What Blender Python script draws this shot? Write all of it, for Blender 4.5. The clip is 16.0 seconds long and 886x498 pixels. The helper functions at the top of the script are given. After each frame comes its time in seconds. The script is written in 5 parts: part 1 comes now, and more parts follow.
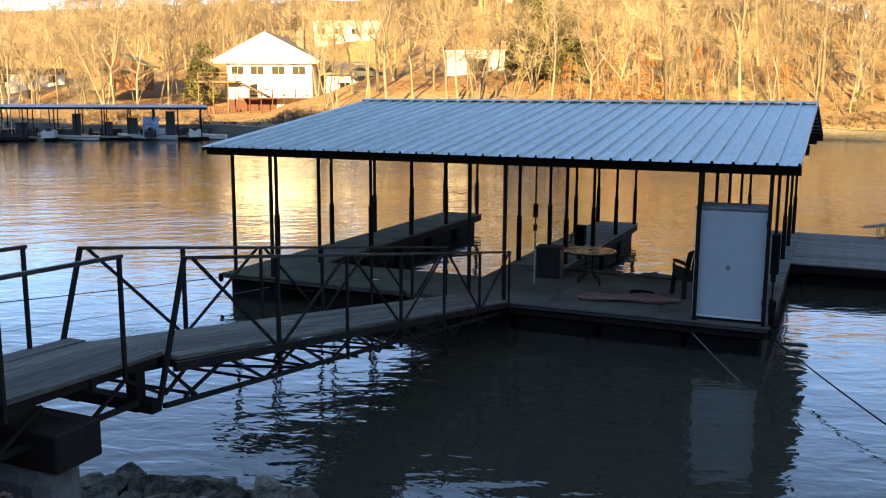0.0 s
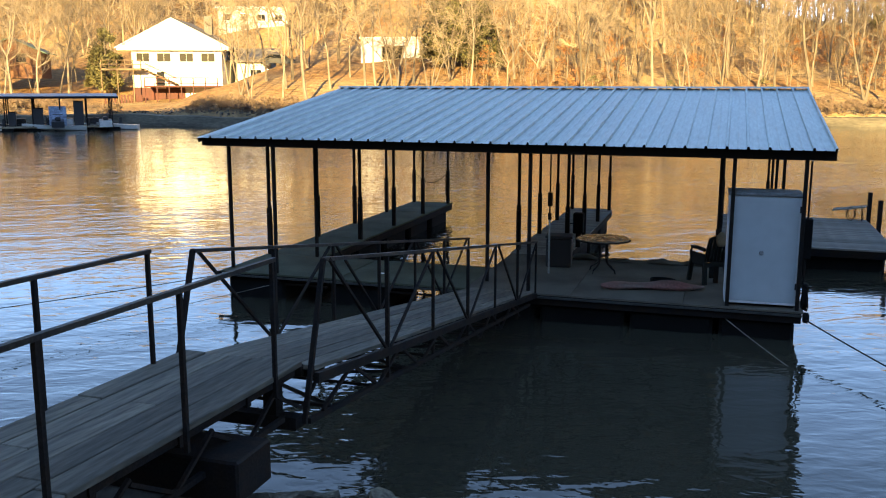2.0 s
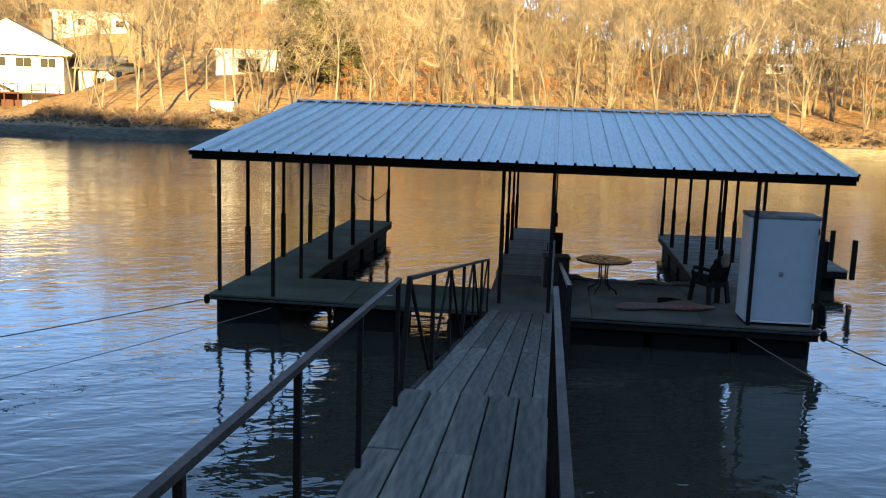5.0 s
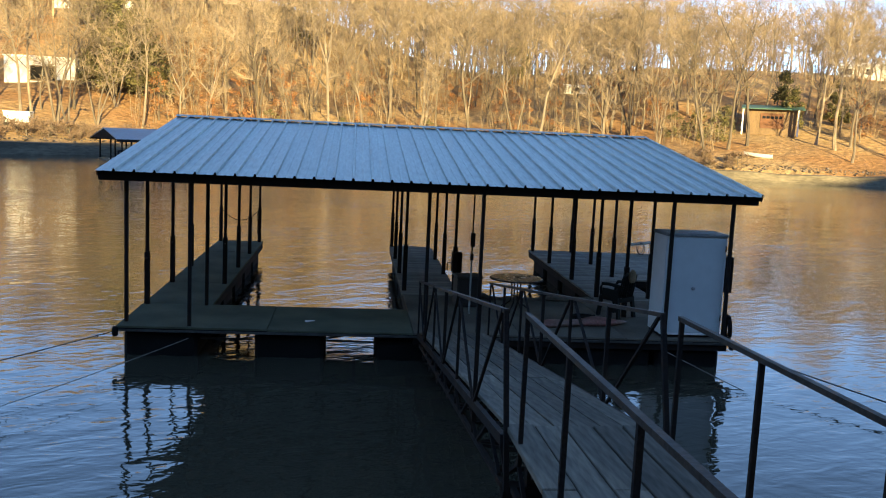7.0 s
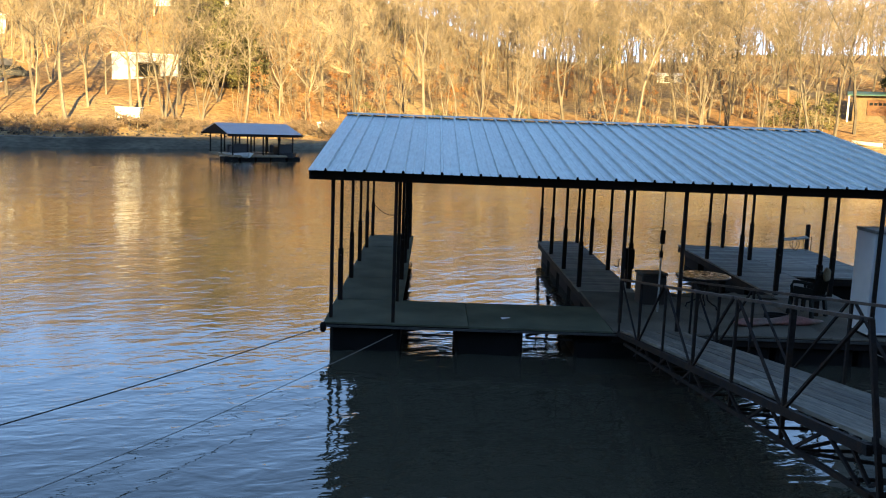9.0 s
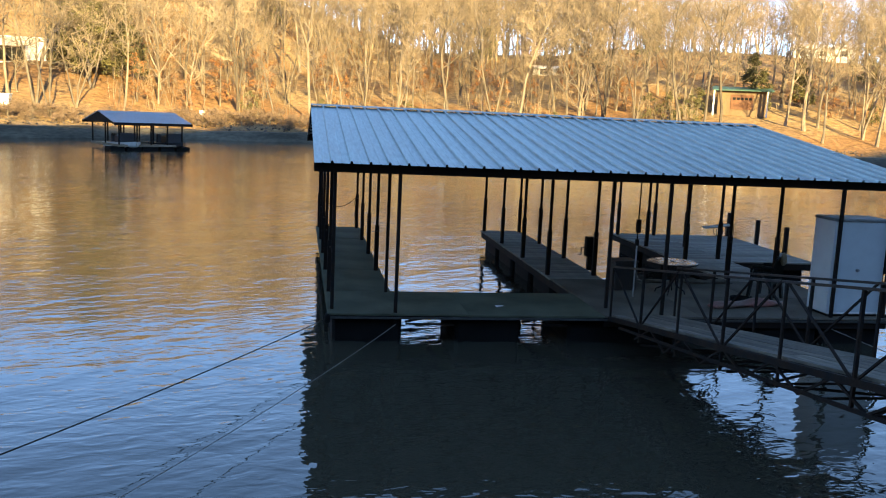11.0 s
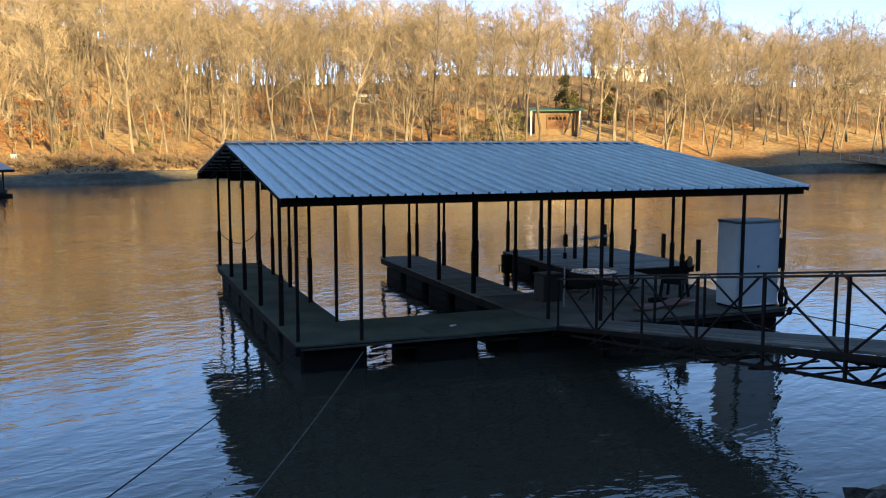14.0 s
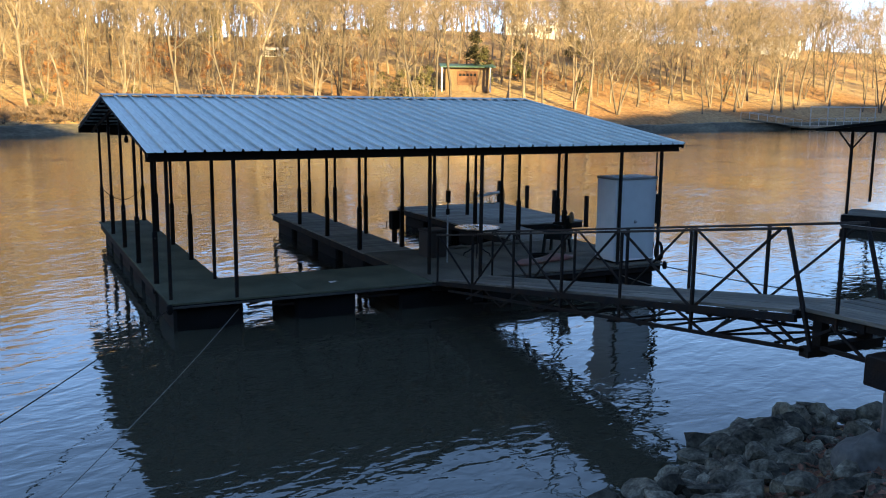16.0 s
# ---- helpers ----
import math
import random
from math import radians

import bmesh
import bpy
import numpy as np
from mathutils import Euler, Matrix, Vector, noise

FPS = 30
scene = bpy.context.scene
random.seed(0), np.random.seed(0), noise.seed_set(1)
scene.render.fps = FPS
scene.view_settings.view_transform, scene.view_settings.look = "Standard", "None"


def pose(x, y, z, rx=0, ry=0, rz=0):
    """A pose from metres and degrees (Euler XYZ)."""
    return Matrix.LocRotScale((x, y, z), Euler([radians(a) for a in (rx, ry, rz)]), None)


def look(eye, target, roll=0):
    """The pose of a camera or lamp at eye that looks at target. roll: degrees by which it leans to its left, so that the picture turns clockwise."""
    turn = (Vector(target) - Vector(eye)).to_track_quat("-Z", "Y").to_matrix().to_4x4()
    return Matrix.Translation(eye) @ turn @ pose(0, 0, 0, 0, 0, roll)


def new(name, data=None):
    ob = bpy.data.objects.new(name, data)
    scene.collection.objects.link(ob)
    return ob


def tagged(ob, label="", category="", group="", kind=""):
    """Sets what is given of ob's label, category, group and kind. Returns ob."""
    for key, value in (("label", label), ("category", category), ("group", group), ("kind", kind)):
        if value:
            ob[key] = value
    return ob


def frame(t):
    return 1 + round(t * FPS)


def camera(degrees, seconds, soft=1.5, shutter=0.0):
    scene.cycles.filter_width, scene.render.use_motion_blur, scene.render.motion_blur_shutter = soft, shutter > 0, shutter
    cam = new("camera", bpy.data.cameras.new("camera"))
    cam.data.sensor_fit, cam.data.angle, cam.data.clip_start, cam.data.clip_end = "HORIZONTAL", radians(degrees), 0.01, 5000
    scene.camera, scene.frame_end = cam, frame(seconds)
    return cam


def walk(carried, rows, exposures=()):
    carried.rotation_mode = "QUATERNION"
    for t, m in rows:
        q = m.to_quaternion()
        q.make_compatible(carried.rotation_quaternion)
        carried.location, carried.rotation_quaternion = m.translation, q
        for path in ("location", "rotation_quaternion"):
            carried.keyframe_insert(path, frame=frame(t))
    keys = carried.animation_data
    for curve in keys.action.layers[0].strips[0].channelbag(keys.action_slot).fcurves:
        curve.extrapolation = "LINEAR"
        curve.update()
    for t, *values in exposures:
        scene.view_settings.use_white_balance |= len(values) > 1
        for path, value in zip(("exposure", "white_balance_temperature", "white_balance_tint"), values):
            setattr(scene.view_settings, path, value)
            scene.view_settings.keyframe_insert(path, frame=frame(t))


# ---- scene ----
cam = camera(52.4, 16.0, soft=1.1)
PATH = [
    (0, (10.966, -14.165, 3.916), (10.168, -12.361, 3.585), 0.3),
    (0.5, (10.406, -14.16, 3.906), (9.607, -12.355, 3.583), -0.0),
    (1, (9.92, -14.234, 3.915), (9.208, -12.4, 3.559), -0.3),
    (1.5, (9.411, -14.293, 3.909), (8.76, -12.436, 3.551), 0.1),
    (2, (8.911, -14.468, 3.901), (8.316, -12.592, 3.544), 0.1),
    (2.5, (8.352, -14.537, 3.857), (7.811, -12.64, 3.525), 0.4),
    (3, (7.787, -14.578, 3.857), (7.324, -12.657, 3.551), 1.0),
    (3.5, (7.29, -14.66, 3.86), (6.906, -12.725, 3.534), 1.1),
    (6, (4.76, -14.487, 3.809), (4.706, -12.505, 3.547), 1.3),
    (6.5, (4.197, -14.397, 3.838), (4.301, -12.412, 3.614), 1.0),
    (7, (3.688, -14.504, 3.854), (3.887, -12.532, 3.589), 2.7),
    (7.5, (3.226, -14.45, 3.842), (3.349, -12.476, 3.546), 4.1),
    (8, (2.693, -14.429, 3.875), (2.728, -12.454, 3.557), 4.1),
    (8.5, (2.174, -14.37, 3.874), (2.203, -12.396, 3.554), 2.8),
    (9, (1.661, -14.42, 3.895), (1.691, -12.442, 3.602), 2.1),
    (11.5, (-1.093, -14.602, 3.854), (-0.636, -12.678, 3.552), 2.2),
    (12, (-1.609, -14.67, 3.849), (-1.003, -12.785, 3.565), 1.3),
    (12.5, (-2.084, -14.686, 3.855), (-1.347, -12.847, 3.583), 1.2),
    (13, (-2.496, -14.708, 3.846), (-1.698, -12.896, 3.565), 1.2),
    (13.5, (-2.848, -14.639, 3.842), (-2.079, -12.808, 3.6), -0.0),
    (14, (-2.996, -14.531, 3.847), (-2.286, -12.676, 3.613), 0.0),
    (14.5, (-3.026, -14.571, 3.851), (-2.342, -12.712, 3.577), 1.2),
    (15, (-2.926, -14.687, 3.842), (-2.198, -12.847, 3.547), 1.6),
    (15.5, (-2.637, -14.772, 3.827), (-1.838, -12.964, 3.523), 1.2),
    (16, (-2.391, -14.809, 3.838), (-1.515, -13.041, 3.51), 0.6),
]
walk(cam, [(t, look(eye, target, roll)) for t, eye, target, roll in PATH],
     exposures=[(0.0, 2.38, 7500, 9), (2.5, 2.34, 7450, 7), (3.5, 2.25, 7450, 6), (6.0, 2.12, 6600, 3), (6.5, 1.87, 6500, 2), (7.0, 1.93, 6650, 4), (7.5, 1.97, 6800, 6), (8.5, 2.28, 7050, 4), (9.0, 2.28, 7050, 4), (12.0, 2.20, 6600, 5), (13.0, 2.09, 6600, 5), (13.5, 2.13, 6600, 5), (14.0, 1.86, 6600, 6), (15.0, 2.11, 6650, 7), (16.0, 2.20, 6800, 6)])

# the sun stands low behind the camera; an unseen ridge there keeps the dock in shade
SUN_EL, SUN_AZ = 13.5, 168.0
world = bpy.data.worlds.new("world")
scene.world = world
world.use_nodes = True
wn = world.node_tree
sky = wn.nodes.new("ShaderNodeTexSky")
sky.sky_type = 'NISHITA'
sky.sun_disc = False
sky.sun_elevation = radians(SUN_EL)
sky.sun_rotation = radians(SUN_AZ)
sky.altitude, sky.air_density, sky.dust_density, sky.ozone_density = 3200, 0.66, 0.0, 1.6
wn.links.new(sky.outputs[0], wn.nodes["Background"].inputs[0])
wn.nodes["Background"].inputs[1].default_value = 0.14
sun = new("sun", bpy.data.lights.new("sun", 'SUN'))
sun.data.energy, sun.data.angle, sun.data.color = 5.0, radians(0.6), (1.0, 0.745, 0.345)
_e, _a = radians(SUN_EL), radians(SUN_AZ)
sun.matrix_world = look((0, 0, 60), (-math.sin(_a) * math.cos(_e), -math.cos(_a) * math.cos(_e), 60 - math.sin(_e)))


# ---------------- materials ----------------
def material(name, colour, rough=0.7, metal=0.0, vary=0.25, scale=6.0, fine=60.0, bump=0.15, tint=None,
             stretch=(1, 1, 1), per_object=0.0, spec=0.5, coords="Object", island=0.0):
    """A surface with stains at one scale, grain at a finer one, and relief from the grain."""
    m = bpy.data.materials.new(name)
    m.use_nodes = True
    nt = m.node_tree
    N, L = nt.nodes.new, nt.links.new
    b = nt.nodes["Principled BSDF"]
    tc, mp = N("ShaderNodeTexCoord"), N("ShaderNodeMapping")
    mp.inputs["Scale"].default_value = stretch
    L(tc.outputs[coords], mp.inputs[0])
    n1, n2 = N("ShaderNodeTexNoise"), N("ShaderNodeTexNoise")
    n1.inputs["Scale"].default_value, n2.inputs["Scale"].default_value = scale, fine
    n1.inputs["Detail"].default_value, n2.inputs["Detail"].default_value = 5, 4
    L(mp.outputs[0], n1.inputs[0]), L(mp.outputs[0], n2.inputs[0])
    c = Vector(colour)
    t = Vector(tint) if tint else c * (1 - vary)
    r1 = N("ShaderNodeValToRGB")
    r1.color_ramp.elements[0].position, r1.color_ramp.elements[1].position = 0.35, 0.68
    r1.color_ramp.elements[0].color, r1.color_ramp.elements[1].color = (*t, 1), (*(c * (1 + vary * 0.4)), 1)
    L(n1.outputs[0], r1.inputs[0])
    hsv = N("ShaderNodeHueSaturation")
    L(r1.outputs[0], hsv.inputs["Color"])
    ma = N("ShaderNodeMapRange")
    ma.inputs[3].default_value, ma.inputs[4].default_value = 1 - vary * 0.8, 1 + vary * 0.8
    ma.inputs[1].default_value, ma.inputs[2].default_value = 0.3, 0.7
    L(n2.outputs[0], ma.inputs[0])
    out = ma.outputs[0]
    if per_object or island:
        if island:
            src = N("ShaderNodeNewGeometry").outputs["Random Per Island"]
        else:
            src = N("ShaderNodeObjectInfo").outputs["Random"]
        mr = N("ShaderNodeMapRange")
        k = per_object or island
        mr.inputs[3].default_value, mr.inputs[4].default_value = 1 - k, 1 + k
        L(src, mr.inputs[0])
        mu = N("ShaderNodeMath")
        mu.operation = 'MULTIPLY'
        L(out, mu.inputs[0]), L(mr.outputs[0], mu.inputs[1])
        out = mu.outputs[0]
    L(out, hsv.inputs["Value"])
    L(hsv.outputs[0], b.inputs["Base Color"])
    rr = N("ShaderNodeMapRange")
    rr.inputs[3].default_value, rr.inputs[4].default_value = max(rough - 0.12, 0.02), min(rough + 0.12, 1)
    L(n1.outputs[0], rr.inputs[0]), L(rr.outputs[0], b.inputs["Roughness"])
    b.inputs["Metallic"].default_value = metal
    b.inputs["Specular IOR Level"].default_value = spec
    if bump:
        bn = N("ShaderNodeBump")
        bn.inputs["Strength"].default_value, bn.inputs["Distance"].default_value = bump, 0.02
        L(n2.outputs[0], bn.inputs["Height"]), L(bn.outputs[0], b.inputs["Normal"])
    return m


STEEL = material("dark_painted_steel", (0.010, 0.010, 0.011), 0.75, 0.0, 0.4, 5, 50, 0.1, tint=(0.02, 0.013, 0.009), spec=0.12)
RAIL = material("worn_rail_steel", (0.016, 0.014, 0.013), 0.6, 0.0, 0.5, 4, 40, 0.15, tint=(0.042, 0.033, 0.026), spec=0.2)
GALV = material("galvanised_roof", (0.40, 0.455, 0.43), 0.42, 0.45, 0.2, 1.6, 14, 0.04, per_object=0.05, stretch=(1.6, .22, 1))
CARPET = material("green_deck_carpet", (0.088, 0.095, 0.064), 0.95, 0, 0.35, 1.1, 90, 0.2, per_object=0.06, spec=0.1)
PLANK = material("weathered_plank", (0.17, 0.148, 0.113), 0.9, 0, 0.5, 2.2, 26, 0.4, stretch=(1, .12, 1), per_object=0.3, tint=(0.078, 0.074, 0.062), spec=0.2)
PLANKX = material("weathered_deck_board", (0.235, 0.22, 0.185), 0.9, 0, 0.45, 2.2, 26, 0.4, stretch=(.12, 1, 1), per_object=0.25, tint=(0.115, 0.11, 0.096), spec=0.2)
FLOATM = material("black_float", (0.008, 0.008, 0.008), 0.8, 0, 0.3, 3, 40, 0.1, spec=0.12)
RIM = material("timber_rim", (0.05, 0.045, 0.038), 0.85, 0, 0.4, 3, 30, 0.3, spec=0.2)
WHITE = material("white_enamel", (0.62, 0.63, 0.63), 0.4, 0, 0.04, 1.2, 6, 0.0)
WHITE_TRIM = material("white_paint", (0.75, 0.74, 0.72), 0.6, 0, 0.1, 1.0, 12, 0.05)
CONC = material("concrete", (0.12, 0.112, 0.10), 0.9, 0, 0.35, 0.9, 15, 0.3)
ROCK = material("grey_limestone", (0.16, 0.145, 0.11), 0.95, 0, 0.5, 2.2, 10, 0.4, per_object=0.65, tint=(0.045, 0.04, 0.03), spec=0.2)
BARK = material("grey_bark", (0.185, 0.15, 0.112), 0.95, 0, 0.4, 2.0, 20, 0.4, per_object=0.42, stretch=(1, 1, .3))
TWIG = material("bare_twig", (0.25, 0.193, 0.13), 0.95, 0, 0.3, 0.6, 12, 0.0, per_object=0.42, island=0.0)


def water_material():
    m = bpy.data.materials.new("lake_water")
    m.use_nodes = True
    nt = m.node_tree
    N, L = nt.nodes.new, nt.links.new
    b = nt.nodes["Principled BSDF"]
    b.inputs["Base Color"].default_value = (0.045, 0.042, 0.029, 1)
    b.inputs["Roughness"].default_value = 0.03
    b.inputs["IOR"].default_value = 1.333
    b.inputs["Coat Weight"].default_value, b.inputs["Coat IOR"].default_value, b.inputs["Coat Roughness"].default_value = 0.28, 1.333, 0.03
    tc = N("ShaderNodeTexCoord")
    total = None
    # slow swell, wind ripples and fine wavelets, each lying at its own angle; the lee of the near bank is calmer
    for turn, sc, det, amp in ((32, (0.17, 0.55, 1), 1, 2.0), (40, (0.7, 1.7, 1), 0.6, 1.45), (18, (2.1, 4.2, 1), 1.6, 1.0), (-8, (6.0, 9.0, 1), 1.0, 0.24)):
        mp = N("ShaderNodeMapping")
        mp.vector_type = 'TEXTURE'
        mp.inputs["Rotation"].default_value = (0, 0, radians(turn))
        mp.inputs["Scale"].default_value = [1 / q for q in sc]
        n = N("ShaderNodeTexNoise")
        n.inputs["Scale"].default_value, n.inputs["Detail"].default_value = 1.0, det
        n.inputs["Distortion"].default_value = 0.6
        L(tc.outputs["Object"], mp.inputs[0]), L(mp.outputs[0], n.inputs[0])
        mu = N("ShaderNodeMath")
        mu.operation = 'MULTIPLY'
        mu.inputs[1].default_value = amp
        L(n.outputs[0], mu.inputs[0])
        if total is None:
            total = mu.outputs[0]
        else:
            ad = N("ShaderNodeMath")
            L(total, ad.inputs[0]), L(mu.outputs[0], ad.inputs[1])
            total = ad.outputs[0]
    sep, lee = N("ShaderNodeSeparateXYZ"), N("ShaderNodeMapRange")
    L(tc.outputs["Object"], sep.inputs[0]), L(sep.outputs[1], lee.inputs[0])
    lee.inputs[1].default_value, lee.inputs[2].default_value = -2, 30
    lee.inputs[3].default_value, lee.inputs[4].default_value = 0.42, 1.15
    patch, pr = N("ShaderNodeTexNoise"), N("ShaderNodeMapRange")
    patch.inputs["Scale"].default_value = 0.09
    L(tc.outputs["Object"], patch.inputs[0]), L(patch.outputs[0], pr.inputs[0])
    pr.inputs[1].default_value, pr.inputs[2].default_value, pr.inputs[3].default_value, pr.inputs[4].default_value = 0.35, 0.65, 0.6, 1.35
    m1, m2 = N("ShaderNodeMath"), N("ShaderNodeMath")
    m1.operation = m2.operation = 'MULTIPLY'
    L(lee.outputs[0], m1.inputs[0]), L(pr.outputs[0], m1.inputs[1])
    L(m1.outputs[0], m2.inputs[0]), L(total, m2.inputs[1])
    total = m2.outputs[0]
    bn = N("ShaderNodeBump")
    bn.inputs["Strength"].default_value, bn.inputs["Distance"].default_value = 1.0, 0.017
    L(total, bn.inputs["Height"]), L(bn.outputs[0], b.inputs["Normal"]), L(bn.outputs[0], b.inputs["Coat Normal"])
    return m


def ground_material():
    """Leaf litter, dry grass and bare red-brown soil, in patches."""
    m = bpy.data.materials.new("leaf_litter_ground")
    m.use_nodes = True
    nt = m.node_tree
    N, L = nt.nodes.new, nt.links.new
    b = nt.nodes["Principled BSDF"]
    tc = N("ShaderNodeTexCoord")
    cols = []
    for sc, det, a, z, lo, hi in ((0.07, 6, (0.42, 0.30, 0.165), (0.36, 0.21, 0.10), 0.42, 0.6), (1.6, 6, (0.55, 0.55, 0.55), (1.15, 1.1, 1.05), 0.3, 0.7), (14, 3, (0.6, 0.6, 0.6), (1.2, 1.2, 1.2), 0.3, 0.7)):
        n, r = N("ShaderNodeTexNoise"), N("ShaderNodeValToRGB")
        n.inputs["Scale"].default_value, n.inputs["Detail"].default_value = sc, det
        L(tc.outputs["Object"], n.inputs[0])
        r.color_ramp.elements[0].position, r.color_ramp.elements[1].position = lo, hi
        r.color_ramp.elements[0].color, r.color_ramp.elements[1].color = (*a, 1), (*z, 1)
        L(n.outputs[0], r.inputs[0])
        cols.append((n, r))
    out = cols[0][1].outputs[0]
    for n, r in cols[1:]:
        mx = N("ShaderNodeMix")
        mx.data_type, mx.blend_type = 'RGBA', 'MULTIPLY'
        mx.inputs[0].default_value = 1.0
        L(out, mx.inputs[6]), L(r.outputs[0], mx.inputs[7])
        out = mx.outputs[2]
    L(out, b.inputs["Base Color"])
    b.inputs["Roughness"].default_value = 1.0
    b.inputs["Specular IOR Level"].default_value = 0.1
    bn = N("ShaderNodeBump")
    bn.inputs["Strength"].default_value, bn.inputs["Distance"].default_value = 0.9, 0.35
    L(cols[1][0].outputs[0], bn.inputs["Height"]), L(bn.outputs[0], b.inputs["Normal"])
    return m


DARK = material("dull_black_steel", (0.012, 0.011, 0.010), 0.9, 0, 0.3, 3, 30, 0.1, spec=0.1)
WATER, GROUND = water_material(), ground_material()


# ---------------- mesh helpers ----------------
class Shape:
    """Collects vertices and faces of one mesh."""

    def __init__(self):
        self.v, self.f = [], []

    def add(self, verts, faces):
        n = len(self.v)
        self.v += [tuple(p) for p in verts]
        self.f += [tuple(i + n for i in f) for f in faces]
        return self

    def box(self, x0, y0, z0, x1, y1, z1, c=0.0):
        """A box; c: the chamfer of all its edges."""
        if not c:
            v = [(x, y, z) for z in (z0, z1) for y in (y0, y1) for x in (x0, x1)]
            return self.add(v, [(0, 2, 3, 1), (4, 5, 7, 6), (0, 1, 5, 4), (2, 6, 7, 3), (0, 4, 6, 2), (1, 3, 7, 5)])
        lo, hi, v, idx = (x0, y0, z0), (x1, y1, z1), [], {}
        for s in range(8):
            for ax in range(3):
                p = [(hi if s >> k & 1 else lo)[k] + (0 if k == ax else (-c if s >> k & 1 else c)) for k in range(3)]
                idx[s, ax] = len(v)
                v.append(p)
        f = []
        for ax in range(3):
            a, b = (ax + 1) % 3, (ax + 2) % 3
            for side in (0, 1):
                base = side << ax
                q = [base, base | 1 << a, base | 1 << a | 1 << b, base | 1 << b]
                q = q if side else q[::-1]
                f.append(tuple(idx[s, ax] for s in q))
            for i in (0, 1):
                for j in (0, 1):
                    s0 = i << a | j << b
                    s1 = s0 | 1 << ax
                    q = (idx[s0, a], idx[s1, a], idx[s1, b], idx[s0, b])
                    f.append(q if i == j else q[::-1])
        for s in range(8):
            q = (idx[s, 0], idx[s, 1], idx[s, 2])
            f.append(q if bin(s).count("1") % 2 else q[::-1])
        return self.add(v, f)

    def bar(self, p, q, w, h=None, up=(0, 0, 1)):
        """A square bar from p to q, w wide and h deep."""
        p, q, h = Vector(p), Vector(q), h or w
        d = (q - p).normalized()
        u = Vector(up)
        if abs(d.dot(u)) > 0.97:
            u = Vector((0, 1, 0))
        a = d.cross(u).normalized() * w / 2
        b = a.cross(d).normalized() * h / 2
        v = [o + s * a + t * b for o in (p, q) for s, t in ((-1, -1), (1, -1), (1, 1), (-1, 1))]
        return self.add(v, [(3, 2, 1, 0), (4, 5, 6, 7), (0, 1, 5, 4), (1, 2, 6, 5), (2, 3, 7, 6), (3, 0, 4, 7)])

    def sweep(self, pts, radii, n=6, caps=True):
        """A round tube through the points."""
        pts = [Vector(p) for p in pts]
        if not hasattr(radii, "__len__"):
            radii = [radii] * len(pts)
        v, f = [], []
        for i, p in enumerate(pts):
            d = (pts[min(i + 1, len(pts) - 1)] - pts[max(i - 1, 0)]).normalized()
            u = Vector((0, 0, 1)) if abs(d.z) < 0.9 else Vector((1, 0, 0))
            a = d.cross(u).normalized()
            b = d.cross(a)
            v += [p + radii[i] * (math.cos(2 * math.pi * k / n) * a + math.sin(2 * math.pi * k / n) * b) for k in range(n)]
        for i in range(len(pts) - 1):
            for k in range(n):
                f.append((i * n + k, i * n + (k + 1) % n, (i + 1) * n + (k + 1) % n, (i + 1) * n + k))
        if caps:
            f += [tuple(range(n))[::-1], tuple(range((len(pts) - 1) * n, len(pts) * n))]
        return self.add(v, f)

    def lathe(self, profile, n=20, at=(0, 0, 0)):
        """Turned about the z axis through at: rows of (radius, height)."""
        v = [(at[0] + r * math.cos(2 * math.pi * k / n), at[1] + r * math.sin(2 * math.pi * k / n), at[2] + z) for r, z in profile for k in range(n)]
        f = [(i * n + k, i * n + (k + 1) % n, (i + 1) * n + (k + 1) % n, (i + 1) * n + k) for i in range(len(profile) - 1) for k in range(n)]
        return self.add(v, f + [tuple(range(n))[::-1], tuple(range((len(profile) - 1) * n, len(profile) * n))])

    def prism(self, outline, y0, y1):
        """An outline of (x, z) points drawn out from y0 to y1."""
        n = len(outline)
        v = [(x, y, z) for y in (y0, y1) for x, z in outline]
        return self.add(v, [tuple(range(n)), tuple(range(2 * n - 1, n - 1, -1))] + [((k + 1) % n, k, k + n, (k + 1) % n + n) for k in range(n)])

    def mesh(self, name, mat, smooth=False):
        me = bpy.data.meshes.new(name)
        me.from_pydata(self.v, [], self.f)
        me.materials.append(mat)
        if smooth:
            me.polygons.foreach_set("use_smooth", [True] * len(me.polygons))
        me.update()
        return me


def part(name, shape, mat, parent, label="", smooth=False, m=None):
    """One mesh object under a thing or a part."""
    ob = new(name, shape.mesh(name, mat, smooth) if isinstance(shape, Shape) else shape)
    ob.parent = parent
    if m is not None:
        ob.matrix_basis = m
    if label:
        ob["label"] = label
    return ob


def thing(name, label, category, m=None, group="", kind=""):
    ob = tagged(new(name), label, category, group, kind)
    ob.empty_display_size = 0.2
    if m is not None:
        ob.matrix_basis = m
    return ob


# ---------------- ground and water ----------------
SHORE_X = (-400, -80, -45, -30, -20, -9, 11, 31, 42, 57, 90, 107, 160, 500)
SHORE_Y = (40, 58, 62, 62, 70, 77, 85, 80, 74, 72, 82, 85, 88, 90)


def smooth01(u):
    u = np.clip(u, 0, 1)
    return u * u * (3 - 2 * u)


def wobble(x, y, s, seed=0.0):
    return (np.sin(x / s + 1.3 + seed) * np.cos(y / s * 1.1 + 0.4 + seed) + 0.5 * np.sin(x / s * 2.3 + y / s * 1.7 + 2 * seed) + 0.3 * np.sin(x / s * 4.1 - y / s * 3.7 + seed)) / 1.8


